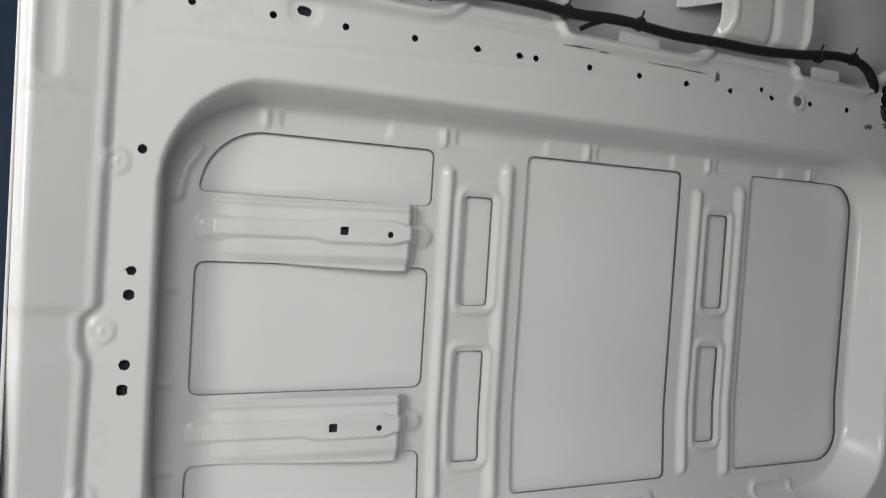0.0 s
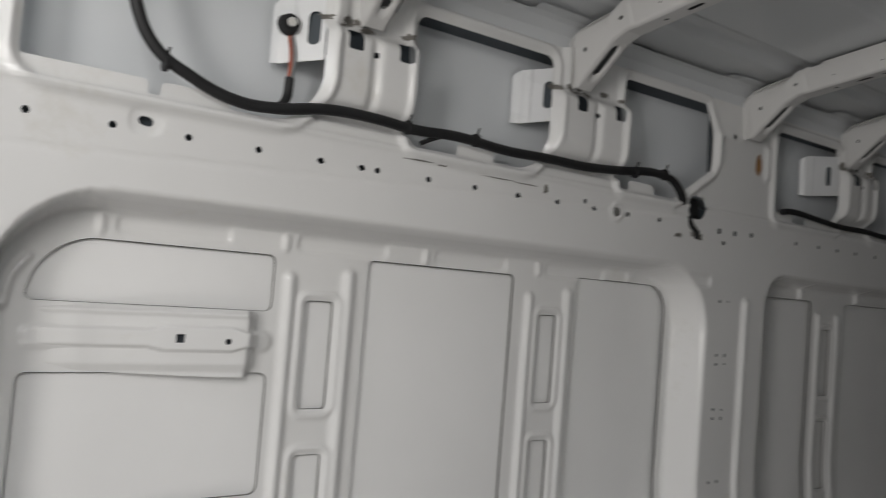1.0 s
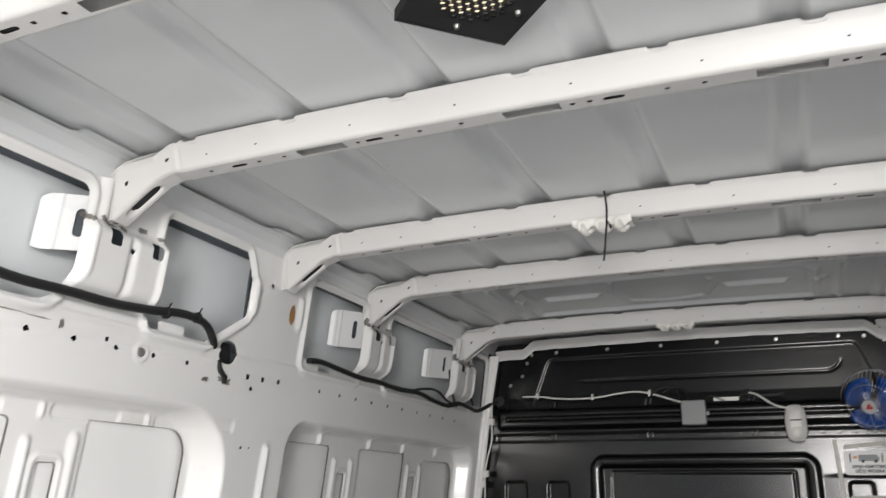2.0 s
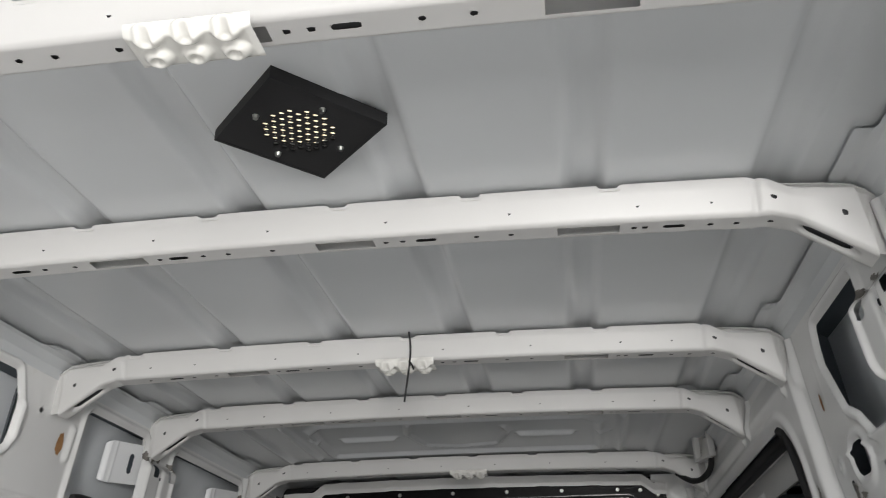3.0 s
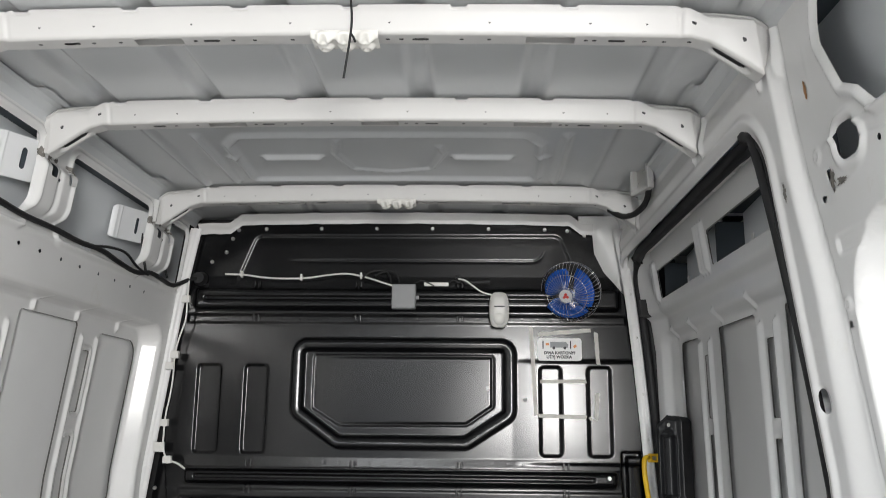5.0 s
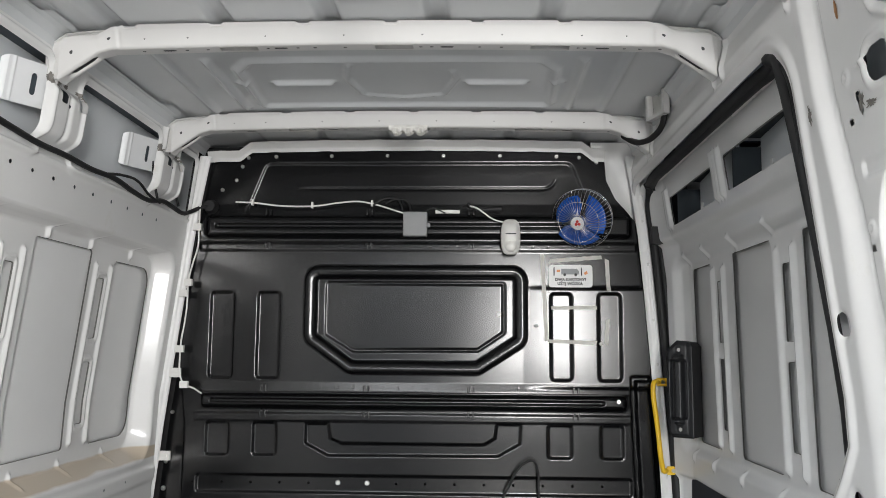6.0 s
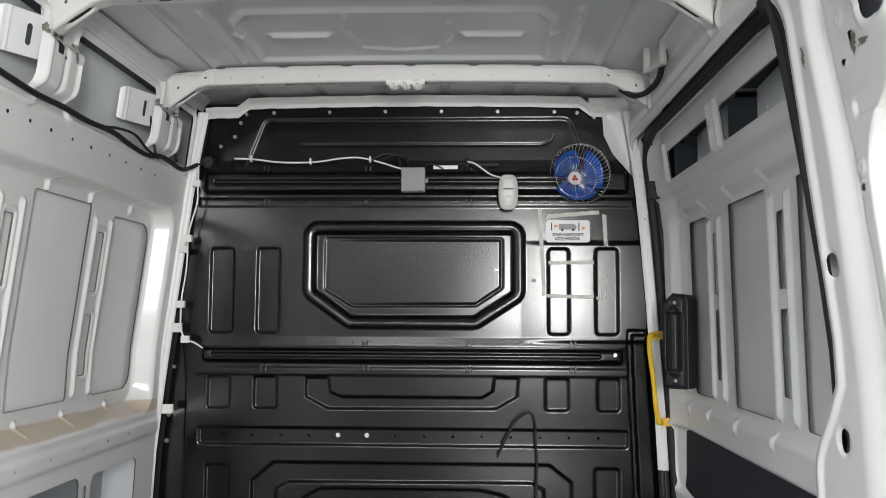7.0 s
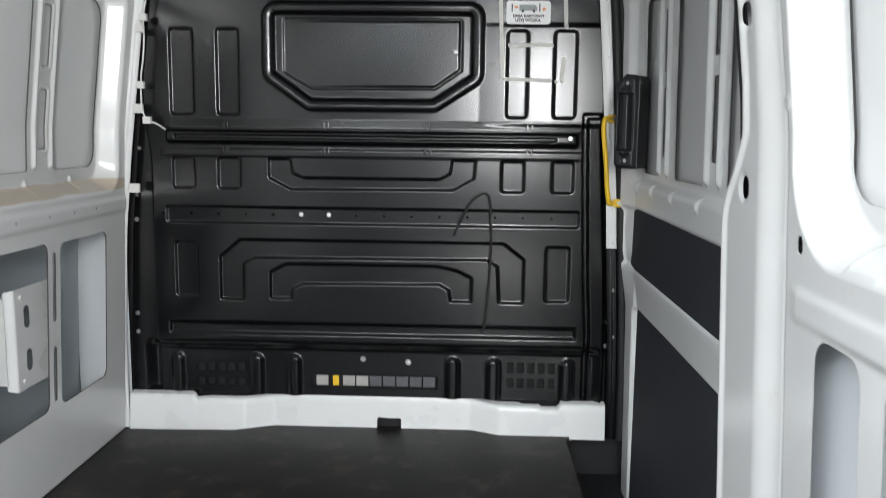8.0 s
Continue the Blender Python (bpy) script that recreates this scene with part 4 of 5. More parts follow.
def header_place(x, s):
    yy = np.interp(s, [0, 0.02, 0.03, 0.06, 0.07, 0.09], [3.345, 3.348, 3.352, 3.356, 3.362, 3.364])
    zz = np.interp(s, [0, 0.02, 0.03, 0.06, 0.07, 0.09], [1.990, 1.984, 1.979, 1.974, 1.968, 1.954])
    drop = -0.030 * np.clip((abs(x) - 0.585) / 0.04, 0, 1) - 0.008 * (x / 0.6) ** 2
    wave = 0.004 * np.maximum(0, np.sin(x * 34.0) - 0.6)
    return x, yy, zz + drop + wave


tagged(stamped("trim", -0.74, 0.668, 0.0, 0.09, 0.006, header_place, BOWPAINT, None), "white roof header above the bulkhead", "trim", kind="structure")


def sill_place(x, s):
    step = np.clip((0.47 - abs(x)) / 0.10, 0, 1)
    y = 3.352 + 0.046 * step + np.interp(s, [0, 0.075, 0.09, 0.13], [0.0, 0.012, 0.02, 0.05])
    rise = np.interp(x, [-0.9, -0.66, -0.655, -0.60, -0.36, -0.30, 0.33, 0.42, 0.62, 0.625, 0.69, 0.695, 0.9], [0.010, 0.010, -0.006, 0, 0, 0.010, 0.010, -0.004, -0.004, -0.012, -0.012, 0.005, 0.005])
    rise = rise + np.where(abs(x) < 0.33, 0.003 * np.sin(x * 62.0), 0.0)
    z = np.interp(s, [0, 0.075, 0.09, 0.13], [-0.01, 0.10, 0.112, 0.116]) + rise * np.clip(s / 0.08, 0, 1)
    return x, y, z


tagged(stamped("trim", -0.90, 0.86, 0.0, 0.13, 0.008, sill_place, PAINT, lambda x, s: union(rr(x, s, 0.02, 0.11, -0.05, 0.03, 0.004), rr(x, s, -0.67, -0.34, 0.115, 0.2, 0.006), rr(x, s, 0.10, 0.30, 0.12, 0.2, 0.006), rr(x, s, 0.55, 0.70, 0.112, 0.2, 0.006))), "white painted floor sill under the bulkhead", "trim", kind="structure")


# ---- sliding door ----
def door_x(z):
    return np.interp(z, [-0.25, 0.9, 1.5, 1.62, 1.80, 1.9], [0.925, 0.905, 0.893, 0.878, 0.855, 0.842])


def door_relief(y, z):
    h = 0.022 * ramp(rr(y, z, 1.90, 3.45, 1.60, 1.95, 0.02), 0.03) - 0.02 * ramp(rr(y, z, 2.06, 3.29, 0.93, 1.565, 0.06), 0.03)
    for yc in (2.39, 2.90):
        h = h + 0.011 * ridge(seg(y, z, (yc - 0.05, 0.99), (yc - 0.05, 1.49), 0.0), 0.014) + 0.011 * ridge(seg(y, z, (yc + 0.05, 0.99), (yc + 0.05, 1.49), 0.0), 0.014)
    for y0 in (2.612, 2.637, 2.662, 3.175, 3.198):
        h = h + 0.013 * ridge(seg(y, z, (y0, 1.655), (y0, 1.775), 0.0), 0.0095)
    for yc in (2.15, 2.45, 2.72, 2.97, 3.18):
        h = h + 0.010 * ridge(seg(y, z, (yc, 1.54), (yc, 1.56), 0.0), 0.012) + 0.008 * ridge(seg(y, z, (yc, 0.92), (yc, 0.94), 0.0), 0.012)
    h = h + 0.028 * np.clip((y - 3.205) / 0.12, 0, 1) ** 1.2 * np.clip((z - 0.50) / 0.2, 0, 1)
    h = h - 0.03 * ramp(rr(y, z, 2.0, 3.225, -0.35, 0.522, 0.03), 0.02) - 0.010 * np.clip((0.62 - z) / 0.09, 0, 1) * ramp(rr(y, z, 2.0, 3.20, 0.40, 0.635, 0.02), 0.02) - 0.02 * ramp(rr(y, z, 2.0, 3.34, 0.64, 0.862, 0.03), 0.02)
    return h


def door_cut(y, z):
    d = union(rr(y, z, 2.135, 2.585, 1.66, 1.752, 0.012), rr(y, z, 2.69, 3.15, 1.656, 1.748, 0.012),
              rr(y, z, 2.965, 3.17, 0.975, 1.515, 0.02), rr(y, z, 2.475, 2.765, 0.975, 1.522, 0.012), rr(y, z, 2.09, 2.285, 0.975, 1.52, 0.012))
    for yc in (2.39, 2.90):
        for z0, z1 in ((1.28, 1.458), (1.035, 1.235)):
            d = np.minimum(d, rr(y, z, yc - 0.022, yc + 0.022, z0, z1, 0.007))
    return d


door = tagged(stamped("sliding_door", 1.93, 3.332, -0.25, 1.86, 0.006, lambda y, z: (door_x(z) - door_relief(y, z), y, z), DOORPAINT, door_cut, flip=True), "closed white steel sliding door seen from inside", "door")
stamped("door_skin", 1.93, 3.40, -0.25, 1.86, 0.03, lambda y, z: (door_x(z) + np.interp(z, [1.55, 1.64], [0.035, 0.11]), y, z), DOORSKIN, None, door, "smooth grey outer skin of the door", flip=True)
stamped("edge_line", 2.05, 3.2, 0.94, 1.80, 0.004, lambda y, z: (door_x(z) - door_relief(y, z) + 0.004, y, z), DULLGREY, rim_of(door_cut, 0.0012, 0.008), door, "thin grey line behind the panel edges", flip=True)
for y0, y1 in ((2.135, 2.585), (2.69, 3.15)):
    # dark faces painted as the shade within the door's window cavities
    boxed("cavity_end", 0.866, 0.985, y1 + 0.004, y1 + 0.008, 1.650, 1.775, CAVITYSHADE, door, bevel=0.0)
    boxed("cavity_top", 0.862, 0.985, y0 - 0.05, y1 + 0.01, 1.800, 1.804, CAVITYSHADE, door, bevel=0.0)
    boxed("cavity_bottom", 0.890, 0.985, y0 - 0.05, y1 + 0.01, 1.622, 1.626, CAVITYSHADE, door, bevel=0.0)
    slab("cavity_back", [(0.898, y0 - 0.05, 1.63), (0.938, y1 + 0.002, 1.63), (0.938, y1 + 0.002, 1.798), (0.898, y0 - 0.05, 1.798)], (1, 0, 0), 0.003, UPPERSKIN, door)
    slab("clip_tab", [(0.868, y0 + 0.12, 1.655), (0.868, y0 + 0.20, 1.655), (0.868, y0 + 0.20, 1.685), (0.868, y0 + 0.185, 1.685), (0.868, y0 + 0.185, 1.668), (0.868, y0 + 0.12, 1.668)], (1, 0, 0), 0.003, PAINT, door)
boxed("upper_board", 0.9145, 0.922, 2.06, 3.315, 0.645, 0.857, BOARD, door, "dark grey lining board")
boxed("lower_board", 0.928, 0.936, 2.06, 3.205, -0.2, 0.514, BOARD, door, "dark grey lining board")
# door edge flange and black rubber seal round the opening
SEAL = []
for a in np.linspace(0, 1, 16):
    SEAL.append((float(pillar_edge(0.97 + a * 0.73)) + 0.005, 0.97 + a * 0.73))
for a in np.linspace(10, 80, 6):
    SEAL.append((2.062 - 0.10 * math.cos(radians(a)), 1.715 + 0.10 * math.sin(radians(a))))
for a in np.linspace(0, 1, 10):
    SEAL.append((2.07 + a * 1.20, 1.816))
for a in np.linspace(80, 10, 6):
    SEAL.append((3.278 + 0.085 * math.cos(radians(a)), 1.73 + 0.085 * math.sin(radians(a))))
for a in np.linspace(1, 0, 9):
    SEAL.append((3.365, a * 1.72))


def seal_x(y, z):
    """The seal's distance from the middle: on the pillar behind, on the flange in front."""
    k = min(1.0, max(0.0, (y - 3.20) / 0.15)) if z > 1.7 else (1.0 if y > 3.0 else 0.0)
    back = float(lean(np.array(z))) - (0.012 if y < 2.05 else -0.004) + (0.016 if z < 1.6 else 0.0)
    return back * (1 - k) + (flange_edge(min(z, 1.75)) + 0.052) * k


def seal_run(points, r, out, label=""):
    """One run of the seal, lying out from the flange."""
    shift = lambda y: (0.008 if y < 2.075 else -0.022 if y > 3.3 else 0.0)
    wire("door_seal", [(seal_x(y, z) + out, y + shift(y), z - (out / 2 if z > 1.8 else 0.0)) for y, z in points], r, RUBBER, wall_right, label)


FRONT = [p for p in SEAL if p[0] > 3.26]
seal_run([p for p in SEAL if 2.0 < p[0] <= 3.28], 0.0125, 0.0, "black rubber seal of the door opening")
seal_run([p for p in SEAL if 2.0 < p[0] <= 3.28], 0.012, 0.011)
REAR = [p for p in SEAL if p[0] < 2.02 or p[1] < 1.5 and p[0] < 2.2]
seal_run(REAR, 0.0065, 0.002)
seal_run(REAR, 0.0075, 0.010)
seal_run(FRONT, 0.0155, 0.0)
seal_run(FRONT, 0.013, 0.022)
bm = bmesh.new()
rows = []
for y, z in [(2.093, 0.0), (2.093, 0.5), (2.093, 0.93)] + SEAL:
    e = float(lean(np.array(z)))
    rows.append((bm.verts.new((e - 0.001, y - (0.004 if y < 2.1 and z < 1.75 else -0.004 if y > 3.3 else 0), z + (0.004 if z > 1.8 else 0))), bm.verts.new((e + 0.10, y, z))))
for (a, b), (c, d) in zip(rows, rows[1:]):
    bm.faces.new((a, b, d, c))
part("door_jamb", bm, PAINT, wall_right, smooth=True)
boxed("seal_stop", 0.812, 0.862, 3.290, 3.325, 1.615, 1.675, RUBBER, wall_right, "black rubber buffer at the door seal")

HANDLEBLACK = material("handle_black", (0.016, 0.017, 0.019), 0.38, vary=0.1, scale=30.0, bump=0.1)
# inner handle of the sliding door, placed and turned to fit the camera's view
HANDLE = [(-0.030, -0.150), (0.042, -0.150), (0.052, -0.135), (0.052, 0.120), (0.018, 0.150), (-0.020, 0.145), (-0.030, 0.132)]


def handle_place(back):
    """The handle's raised rim, its hollow and the upright grip in it."""
    def place(y, z):
        d = poly(y, z, HANDLE)
        h = 0.016 * ramp(d, 0.014) - 0.020 * ramp(rr(y, z, -0.020, 0.042, -0.095, 0.092, 0.012), 0.010)
        h = h + 0.030 * ramp(rr(y, z, -0.012, 0.026, -0.110, 0.108, 0.012), 0.012)
        for zc in (0.120, -0.124):
            h = h - 0.010 * ramp(disc(y, z, 0.010, zc, 0.011), 0.005)
        return -h + back, y, z
    return place


handle = stamped("pull_handle", -0.052, 0.054, -0.157, 0.157, 0.003, handle_place(0.0), HANDLEBLACK, lambda y, z: -poly(y, z, HANDLE), door, "black moulded pull handle with a recessed grip")
handle.location, handle.rotation_euler = (0.860, 3.119, 1.140), (0, 0, radians(52))
bm = bmesh.new()
f = bm.faces.new([bm.verts.new((0.0, y * 0.99, z * 0.99)) for y, z in HANDLE])
ext = bmesh.ops.extrude_face_region(bm, geom=[f])["geom"]
bmesh.ops.translate(bm, verts=[e for e in ext if isinstance(e, bmesh.types.BMVert)], vec=(0.07, 0, 0))
bmesh.ops.recalc_face_normals(bm, faces=bm.faces[:])
part("base", bm, BLACKMATT, handle)
for z in (0.120, -0.124):
    bm = bmesh.new()
    rod(bm, (0.002, 0.010, z), (-0.007, 0.010, z), 0.006, 12)
    part("screw", bm, STEEL, handle)

# yellow grab handle on the flange
grab = thing("grab_handle", (0.84, 3.33, 1.0), "yellow painted steel grab handle beside the bulkhead", "grab handle")
p = wire("bar", [(0.829, 3.335, 1.152), (0.814, 3.318, 1.152), (0.808, 3.312, 1.138), (0.820, 3.312, 1.0), (0.832, 3.312, 0.88), (0.838, 3.318, 0.862), (0.852, 3.335, 0.862)], 0.0085, YELLOW, grab)
p.matrix_parent_inverse = grab.matrix_world.inverted()
for x, z in ((0.828, 1.152), (0.856, 0.862)):
    p = boxed("foot", x - 0.004, x + 0.030, 3.329, 3.336, z - 0.014, z + 0.014, YELLOW, grab)
    p.matrix_parent_inverse = grab.matrix_world.inverted()
    bm = bmesh.new()
    rod(bm, (x + 0.016, 3.330, z), (x + 0.016, 3.322, z), 0.007, 6)
    p = part("bolt", bm, STEEL, grab)
    p.matrix_parent_inverse = grab.matrix_world.inverted()

# ---- outside ----
# ground out of view; its tone serves the reflection in the lower bulkhead
bm = bmesh.new()
bmesh.ops.create_grid(bm, x_segments=1, y_segments=1, size=400.0, matrix=Matrix.Translation((0, 0, -0.62)))
tagged(part("ground", bm, GROUNDTONE), "unseen ground outside, toned for the bulkhead's reflection", "ground", kind="structure")
# unseen wall, added to set the tone that the bulkhead mirrors
tagged(boxed("backdrop", -9.0, 9.0, -10.2, -10.0, -0.62, 5.5, MIRRORGREY), "unseen grey wall added for the bulkhead's reflection", "wall", kind="structure")
tagged(boxed("backdrop", -6.2, -6.0, -4.0, 3.0, -0.62, 5.0, NAVY), "dark blue cladding outside the rear doors", "wall", kind="structure")


# ---- fittings on the left wall ----
def wall_x(z):
    return float(lean(np.array(float(z))))


def bracket(y0, y1, z0, z1, deep, slot, label):
    """A bent steel plate with an upright slot that runs slantwise from a post to the outer skin."""
    b = thing("mounting_bracket", (-(wall_x(z0) + deep), y0, z0), label, "bracket", "mounting brackets on the posts")
    inv = b.matrix_world.inverted()
    zm = (z0 + z1) / 2

    def place(y, z, back=0.0):
        k = (y - y0) / (y1 - y0)
        bend = 0.012 * np.clip((y0 + 0.003 - y) / 0.003, 0, 1)
        bead = 0.002 * ridge(seg(y, z, (y0 + 0.020, z0), (y0 + 0.020, z1), 0.0), 0.006)
        return -(lean(z) + deep * (1 - k) + bend - bead + back), y, z + 0.010 * k

    def cut(y, z):
        return union(seg(y, z, (slot, zm - 0.017), (slot, zm + 0.017), 0.0088), -rr(y, z, y0, y1 + 0.05, z0, z1, 0.008))

    for name, back in (("plate", 0.0), ("plate_back", 0.0025)):
        p = stamped(name, y0 - 0.002, y1, z0 - 0.004, z1 + 0.004, 0.0025, lambda y, z: place(y, z, back), PLATEPAINT, cut, b)
        p.matrix_parent_inverse = inv
    # small dark plate as the shade seen through the slot
    p = stamped("slot_shade", slot - 0.016, slot + 0.016, zm - 0.034, zm + 0.034, 0.01, lambda y, z: place(y, z, 0.009), CAVITYSHADE, None, b)
    p.matrix_parent_inverse = inv
    return b


bracket(1.226, 1.300, 1.800, 1.900, 0.046, 1.279, "white steel bracket with an upright slot beside a post")
bracket(2.212, 2.345, 1.793, 1.895, 0.040, 2.290, "white steel bracket with an upright slot beside a post")
bracket(2.846, 3.01, 1.789, 1.889, 0.040, 2.948, "white steel bracket with an upright slot beside a post")
bracket(0.735, 0.80, 1.800, 1.900, 0.040, 0.785, "white steel bracket behind the black contact switch")

low = thing("mounting_bracket", (-0.955, 2.83, 0.30), "white steel bracket with two upright slots in the wall pocket", "bracket")
p = stamped("plate", 2.685, 2.895, 0.32, 0.65, 0.004, lambda y, z: (-0.940 - 0.025 * np.clip((2.706 - y) / 0.012, 0, 1) ** 2 + 0.0 * z, y, z), PAINT,
            lambda y, z: union(seg(y, z, (2.766, 0.530), (2.766, 0.567), 0.015), seg(y, z, (2.770, 0.40), (2.770, 0.436), 0.015), -rr(y, z, 2.688, 2.93, 0.335, 0.637, 0.02)), low)
p.matrix_parent_inverse = low.matrix_world.inverted()

p = boxed("flange", -1.03, -0.962, 2.686, 2.689, 0.36, 0.615, PAINT, low, bevel=0.001)
p.matrix_parent_inverse = low.matrix_world.inverted()
for zb in (0.61, 0.36):
    bm = bmesh.new()
    rod(bm, (-0.941, 2.735, zb), (-0.935, 2.735, zb), 0.006, 8)
    p = part("weld_stud", bm, PAINT, low)
    p.matrix_parent_inverse = low.matrix_world.inverted()
bm = bmesh.new()
rod(bm, (-wall_x(1.658) - 0.004, 1.472, 1.658), (-wall_x(1.658) + 0.0025, 1.472, 1.658), 0.0105, 14, 0.008)
part("plug", bm, DULLGREY, wall_left, "grey plastic plug in a rail hole")

# cable harness along the rail
pts = [(0.495, 1.93), (0.512, 1.825), (0.543, 1.765), (0.595, 1.735), (0.662, 1.715), (0.722, 1.716), (0.804, 1.730), (0.89, 1.732), (0.96, 1.728), (1.052, 1.732), (1.16, 1.726), (1.262, 1.728), (1.36, 1.728), (1.445, 1.734), (1.582, 1.745), (1.625, 1.735), (1.65, 1.712), (1.70, 1.70)]
harness = tagged(wire("cable_harness", [(-(wall_x(z) - (0.016 if y < 1.68 else -0.02)), y, z) for y, z in pts], 0.0085, RUBBER), "black taped cable harness lying along the wall rail", "cable")
wire("branch", [(-0.781, 1.03, 1.731), (-0.785, 1.005, 1.722), (-0.79, 0.985, 1.712)], 0.004, RUBBER, harness)
for y, z in ((0.56, 1.745), (0.95, 1.729), (1.09, 1.732), (1.50, 1.738), (1.59, 1.746)):
    bm = bmesh.new()
    a = Vector((-(wall_x(z) - 0.016), y, z))
    rod(bm, a + Vector((0, -0.003, 0)), a + Vector((0, 0.003, 0)), 0.0115, 12)
    rod(bm, a + Vector((0.004, 0, 0.008)), a + Vector((0.009, 0.002, 0.020)), 0.0018, 6)
    part("cable_tie", bm, BLACKMATT, harness)
pts = [(2.03, 1.722), (2.07, 1.727), (2.18, 1.722), (2.3, 1.715), (2.42, 1.716), (2.56, 1.712), (2.70, 1.716), (2.83, 1.704), (2.95, 1.700), (3.05, 1.716), (3.15, 1.712), (3.24, 1.708), (3.30, 1.722)]
front_harness = tagged(wire("cable_harness", [(-(wall_x(z) - 0.014), y, z) for y, z in pts] + [(-0.745, 3.335, 1.745), (-0.715, 3.36, 1.752)], 0.0075, RUBBER), "black cable harness running to the bulkhead", "cable")
wire("strand", [(-(wall_x(1.71) - 0.018), y, z) for y, z in ((2.62, 1.713), (2.75, 1.735), (2.85, 1.738), (2.93, 1.715), (3.02, 1.705))], 0.004, RUBBER, front_harness)
wire("strand", [(-0.79, 2.98, 1.83), (-0.785, 2.99, 1.77), (-0.78, 3.01, 1.715)], 0.004, RUBBER, front_harness)
wire("strand", [(-0.79, 3.13, 1.83), (-0.782, 3.15, 1.78), (-0.775, 3.18, 1.722)], 0.004, RUBBER, front_harness)

# contact switch with its leads on the rear post
switch = thing("contact_switch", (-0.805, 0.748, 1.858), "round black contact switch with red and white leads", "switch")
bm = bmesh.new()
rod(bm, (0, 0, 0), (0.014, 0, 0), 0.017, 18, 0.014)
part("body", bm, BLACKMATT, switch, smooth=False)
bm = bmesh.new()
rod(bm, (0.013, 0, 0), (0.019, 0, 0), 0.007, 12)
part("plunger", bm, WHITEPL, switch)
REDWIRE = material("red_lead", (0.35, 0.09, 0.05), 0.5)
wire("lead", [(0.0, 0.004, -0.012), (0.004, 0.006, -0.05), (0.002, 0.004, -0.085)], 0.0028, REDWIRE, switch)
wire("lead", [(0.0, 0.010, -0.012), (0.004, 0.012, -0.05), (0.002, 0.008, -0.085)], 0.0028, PLASTIC, switch)
wire("sleeve", [(0.002, 0.006, -0.082), (0.0, 0.002, -0.115), (0.012, -0.022, -0.140)], 0.007, RUBBER, switch)

# dark grommet in the pillar's hole, a chipped spot and a stain
plug = thing("grommet", (-0.83, 1.726, 1.697), "black rubber grommet filling the pillar's hole", "grommet")
bm = bmesh.new()
box(bm, -0.02, 0.022, -0.030, 0.030, -0.026, 0.026, 0.012)
part("body", bm, RUBBER, plug)
wire("tail", [(0.028, -0.022, -0.02), (0.032, -0.018, -0.04), (0.030, -0.002, -0.052), (0.026, 0.004, -0.066)], 0.006, RUBBER, plug)


def blot(name, wall, side, yc, zc, w, h, mat, seed, label, rough=0.8):
    """A thin uneven patch of bare primer on the wall's surface."""
    rng = random.Random(seed)
    place = left_place if side < 0 else right_place
    bm = bmesh.new()
    rings = []
    ks = [1.15 - rough * rng.random() for _ in range(26)]
    for f in (1.0, 0.5):
        ring = []
        for i, k in enumerate(ks):
            a = i * math.tau / len(ks)
            y, z = yc + w * k * f * math.cos(a), zc + h * k * f * math.sin(a)
            ring.append(bm.verts.new((float(place(np.array(y), np.array(z))[0]) - side * 0.0012, y, z)))
        rings.append(ring)
    n = len(ks)
    for i in range(n):
        bm.faces.new((rings[0][i], rings[0][(i + 1) % n], rings[1][(i + 1) % n], rings[1][i]))
    bm.faces.new(rings[1])
    bmesh.ops.recalc_face_normals(bm, faces=bm.faces[:])
    return part(name, bm, mat, wall, label)


rng = random.Random(4)
for side, wall in ((-1, wall_left), (1, wall_right)):
    for y0, y1 in POSTS[:2] if side > 0 else POSTS:
        for k in range(11):
            blot("chip", wall, side, rng.uniform(y0 - 0.010, y1 - 0.005), rng.uniform(1.864, 1.880), rng.uniform(0.006, 0.017), rng.uniform(0.003, 0.008), SCUFF, rng.random(), "chipped paint showing primer" if k == 0 else "")
blot("stain", wall_left, -1, 1.945, 1.822, 0.012, 0.024, RUST, 3, "brown rust-coloured stain", 0.3)
blot("chip", wall_left, -1, 1.726, 1.640, 0.022, 0.008, SCUFF, 5, "chipped paint")
blot("chip", wall_left, -1, 1.742, 1.634, 0.012, 0.010, SCUFF, 6, "")
blot("chip", wall_left, -1, 1.275, 1.676, 0.006, 0.011, SCUFF, 9, "")
blot("chip", wall_left, -1, 1.668, 1.632, 0.014, 0.006, SCUFF, 8, "")
# scratches along the rail's upper edge
for yc, zc, w in ((0.985, 1.6845, 0.030), (1.035, 1.683, 0.012), (1.165, 1.680, 0.040), (1.225, 1.6785, 0.030)):
    blot("scratch", wall_left, -1, yc, zc, w, 0.0011, SCUFF, int(yc * 1000), "fine dark scratch along the rail" if w == 0.040 else "", 0.5)

# wires down the left flange
side_wire = tagged(wire("wall_cable", [(-0.751, 3.325, 1.753), (-0.752, 3.325, 1.663), (-0.753, 3.325, 1.603), (-0.769, 3.325, 1.543), (-0.781, 3.325, 1.484), (-0.782, 3.325, 1.405), (-0.787, 3.325, 1.345), (-0.797, 3.325, 1.277), (-0.799, 3.325, 1.208), (-0.797, 3.325, 1.169), (-0.780, 3.325, 1.130), (-0.752, 3.335, 1.117), (-0.728, 3.352, 1.098)], 0.0032, WHITEPL), "thin white cable clipped to the flange", "cable")
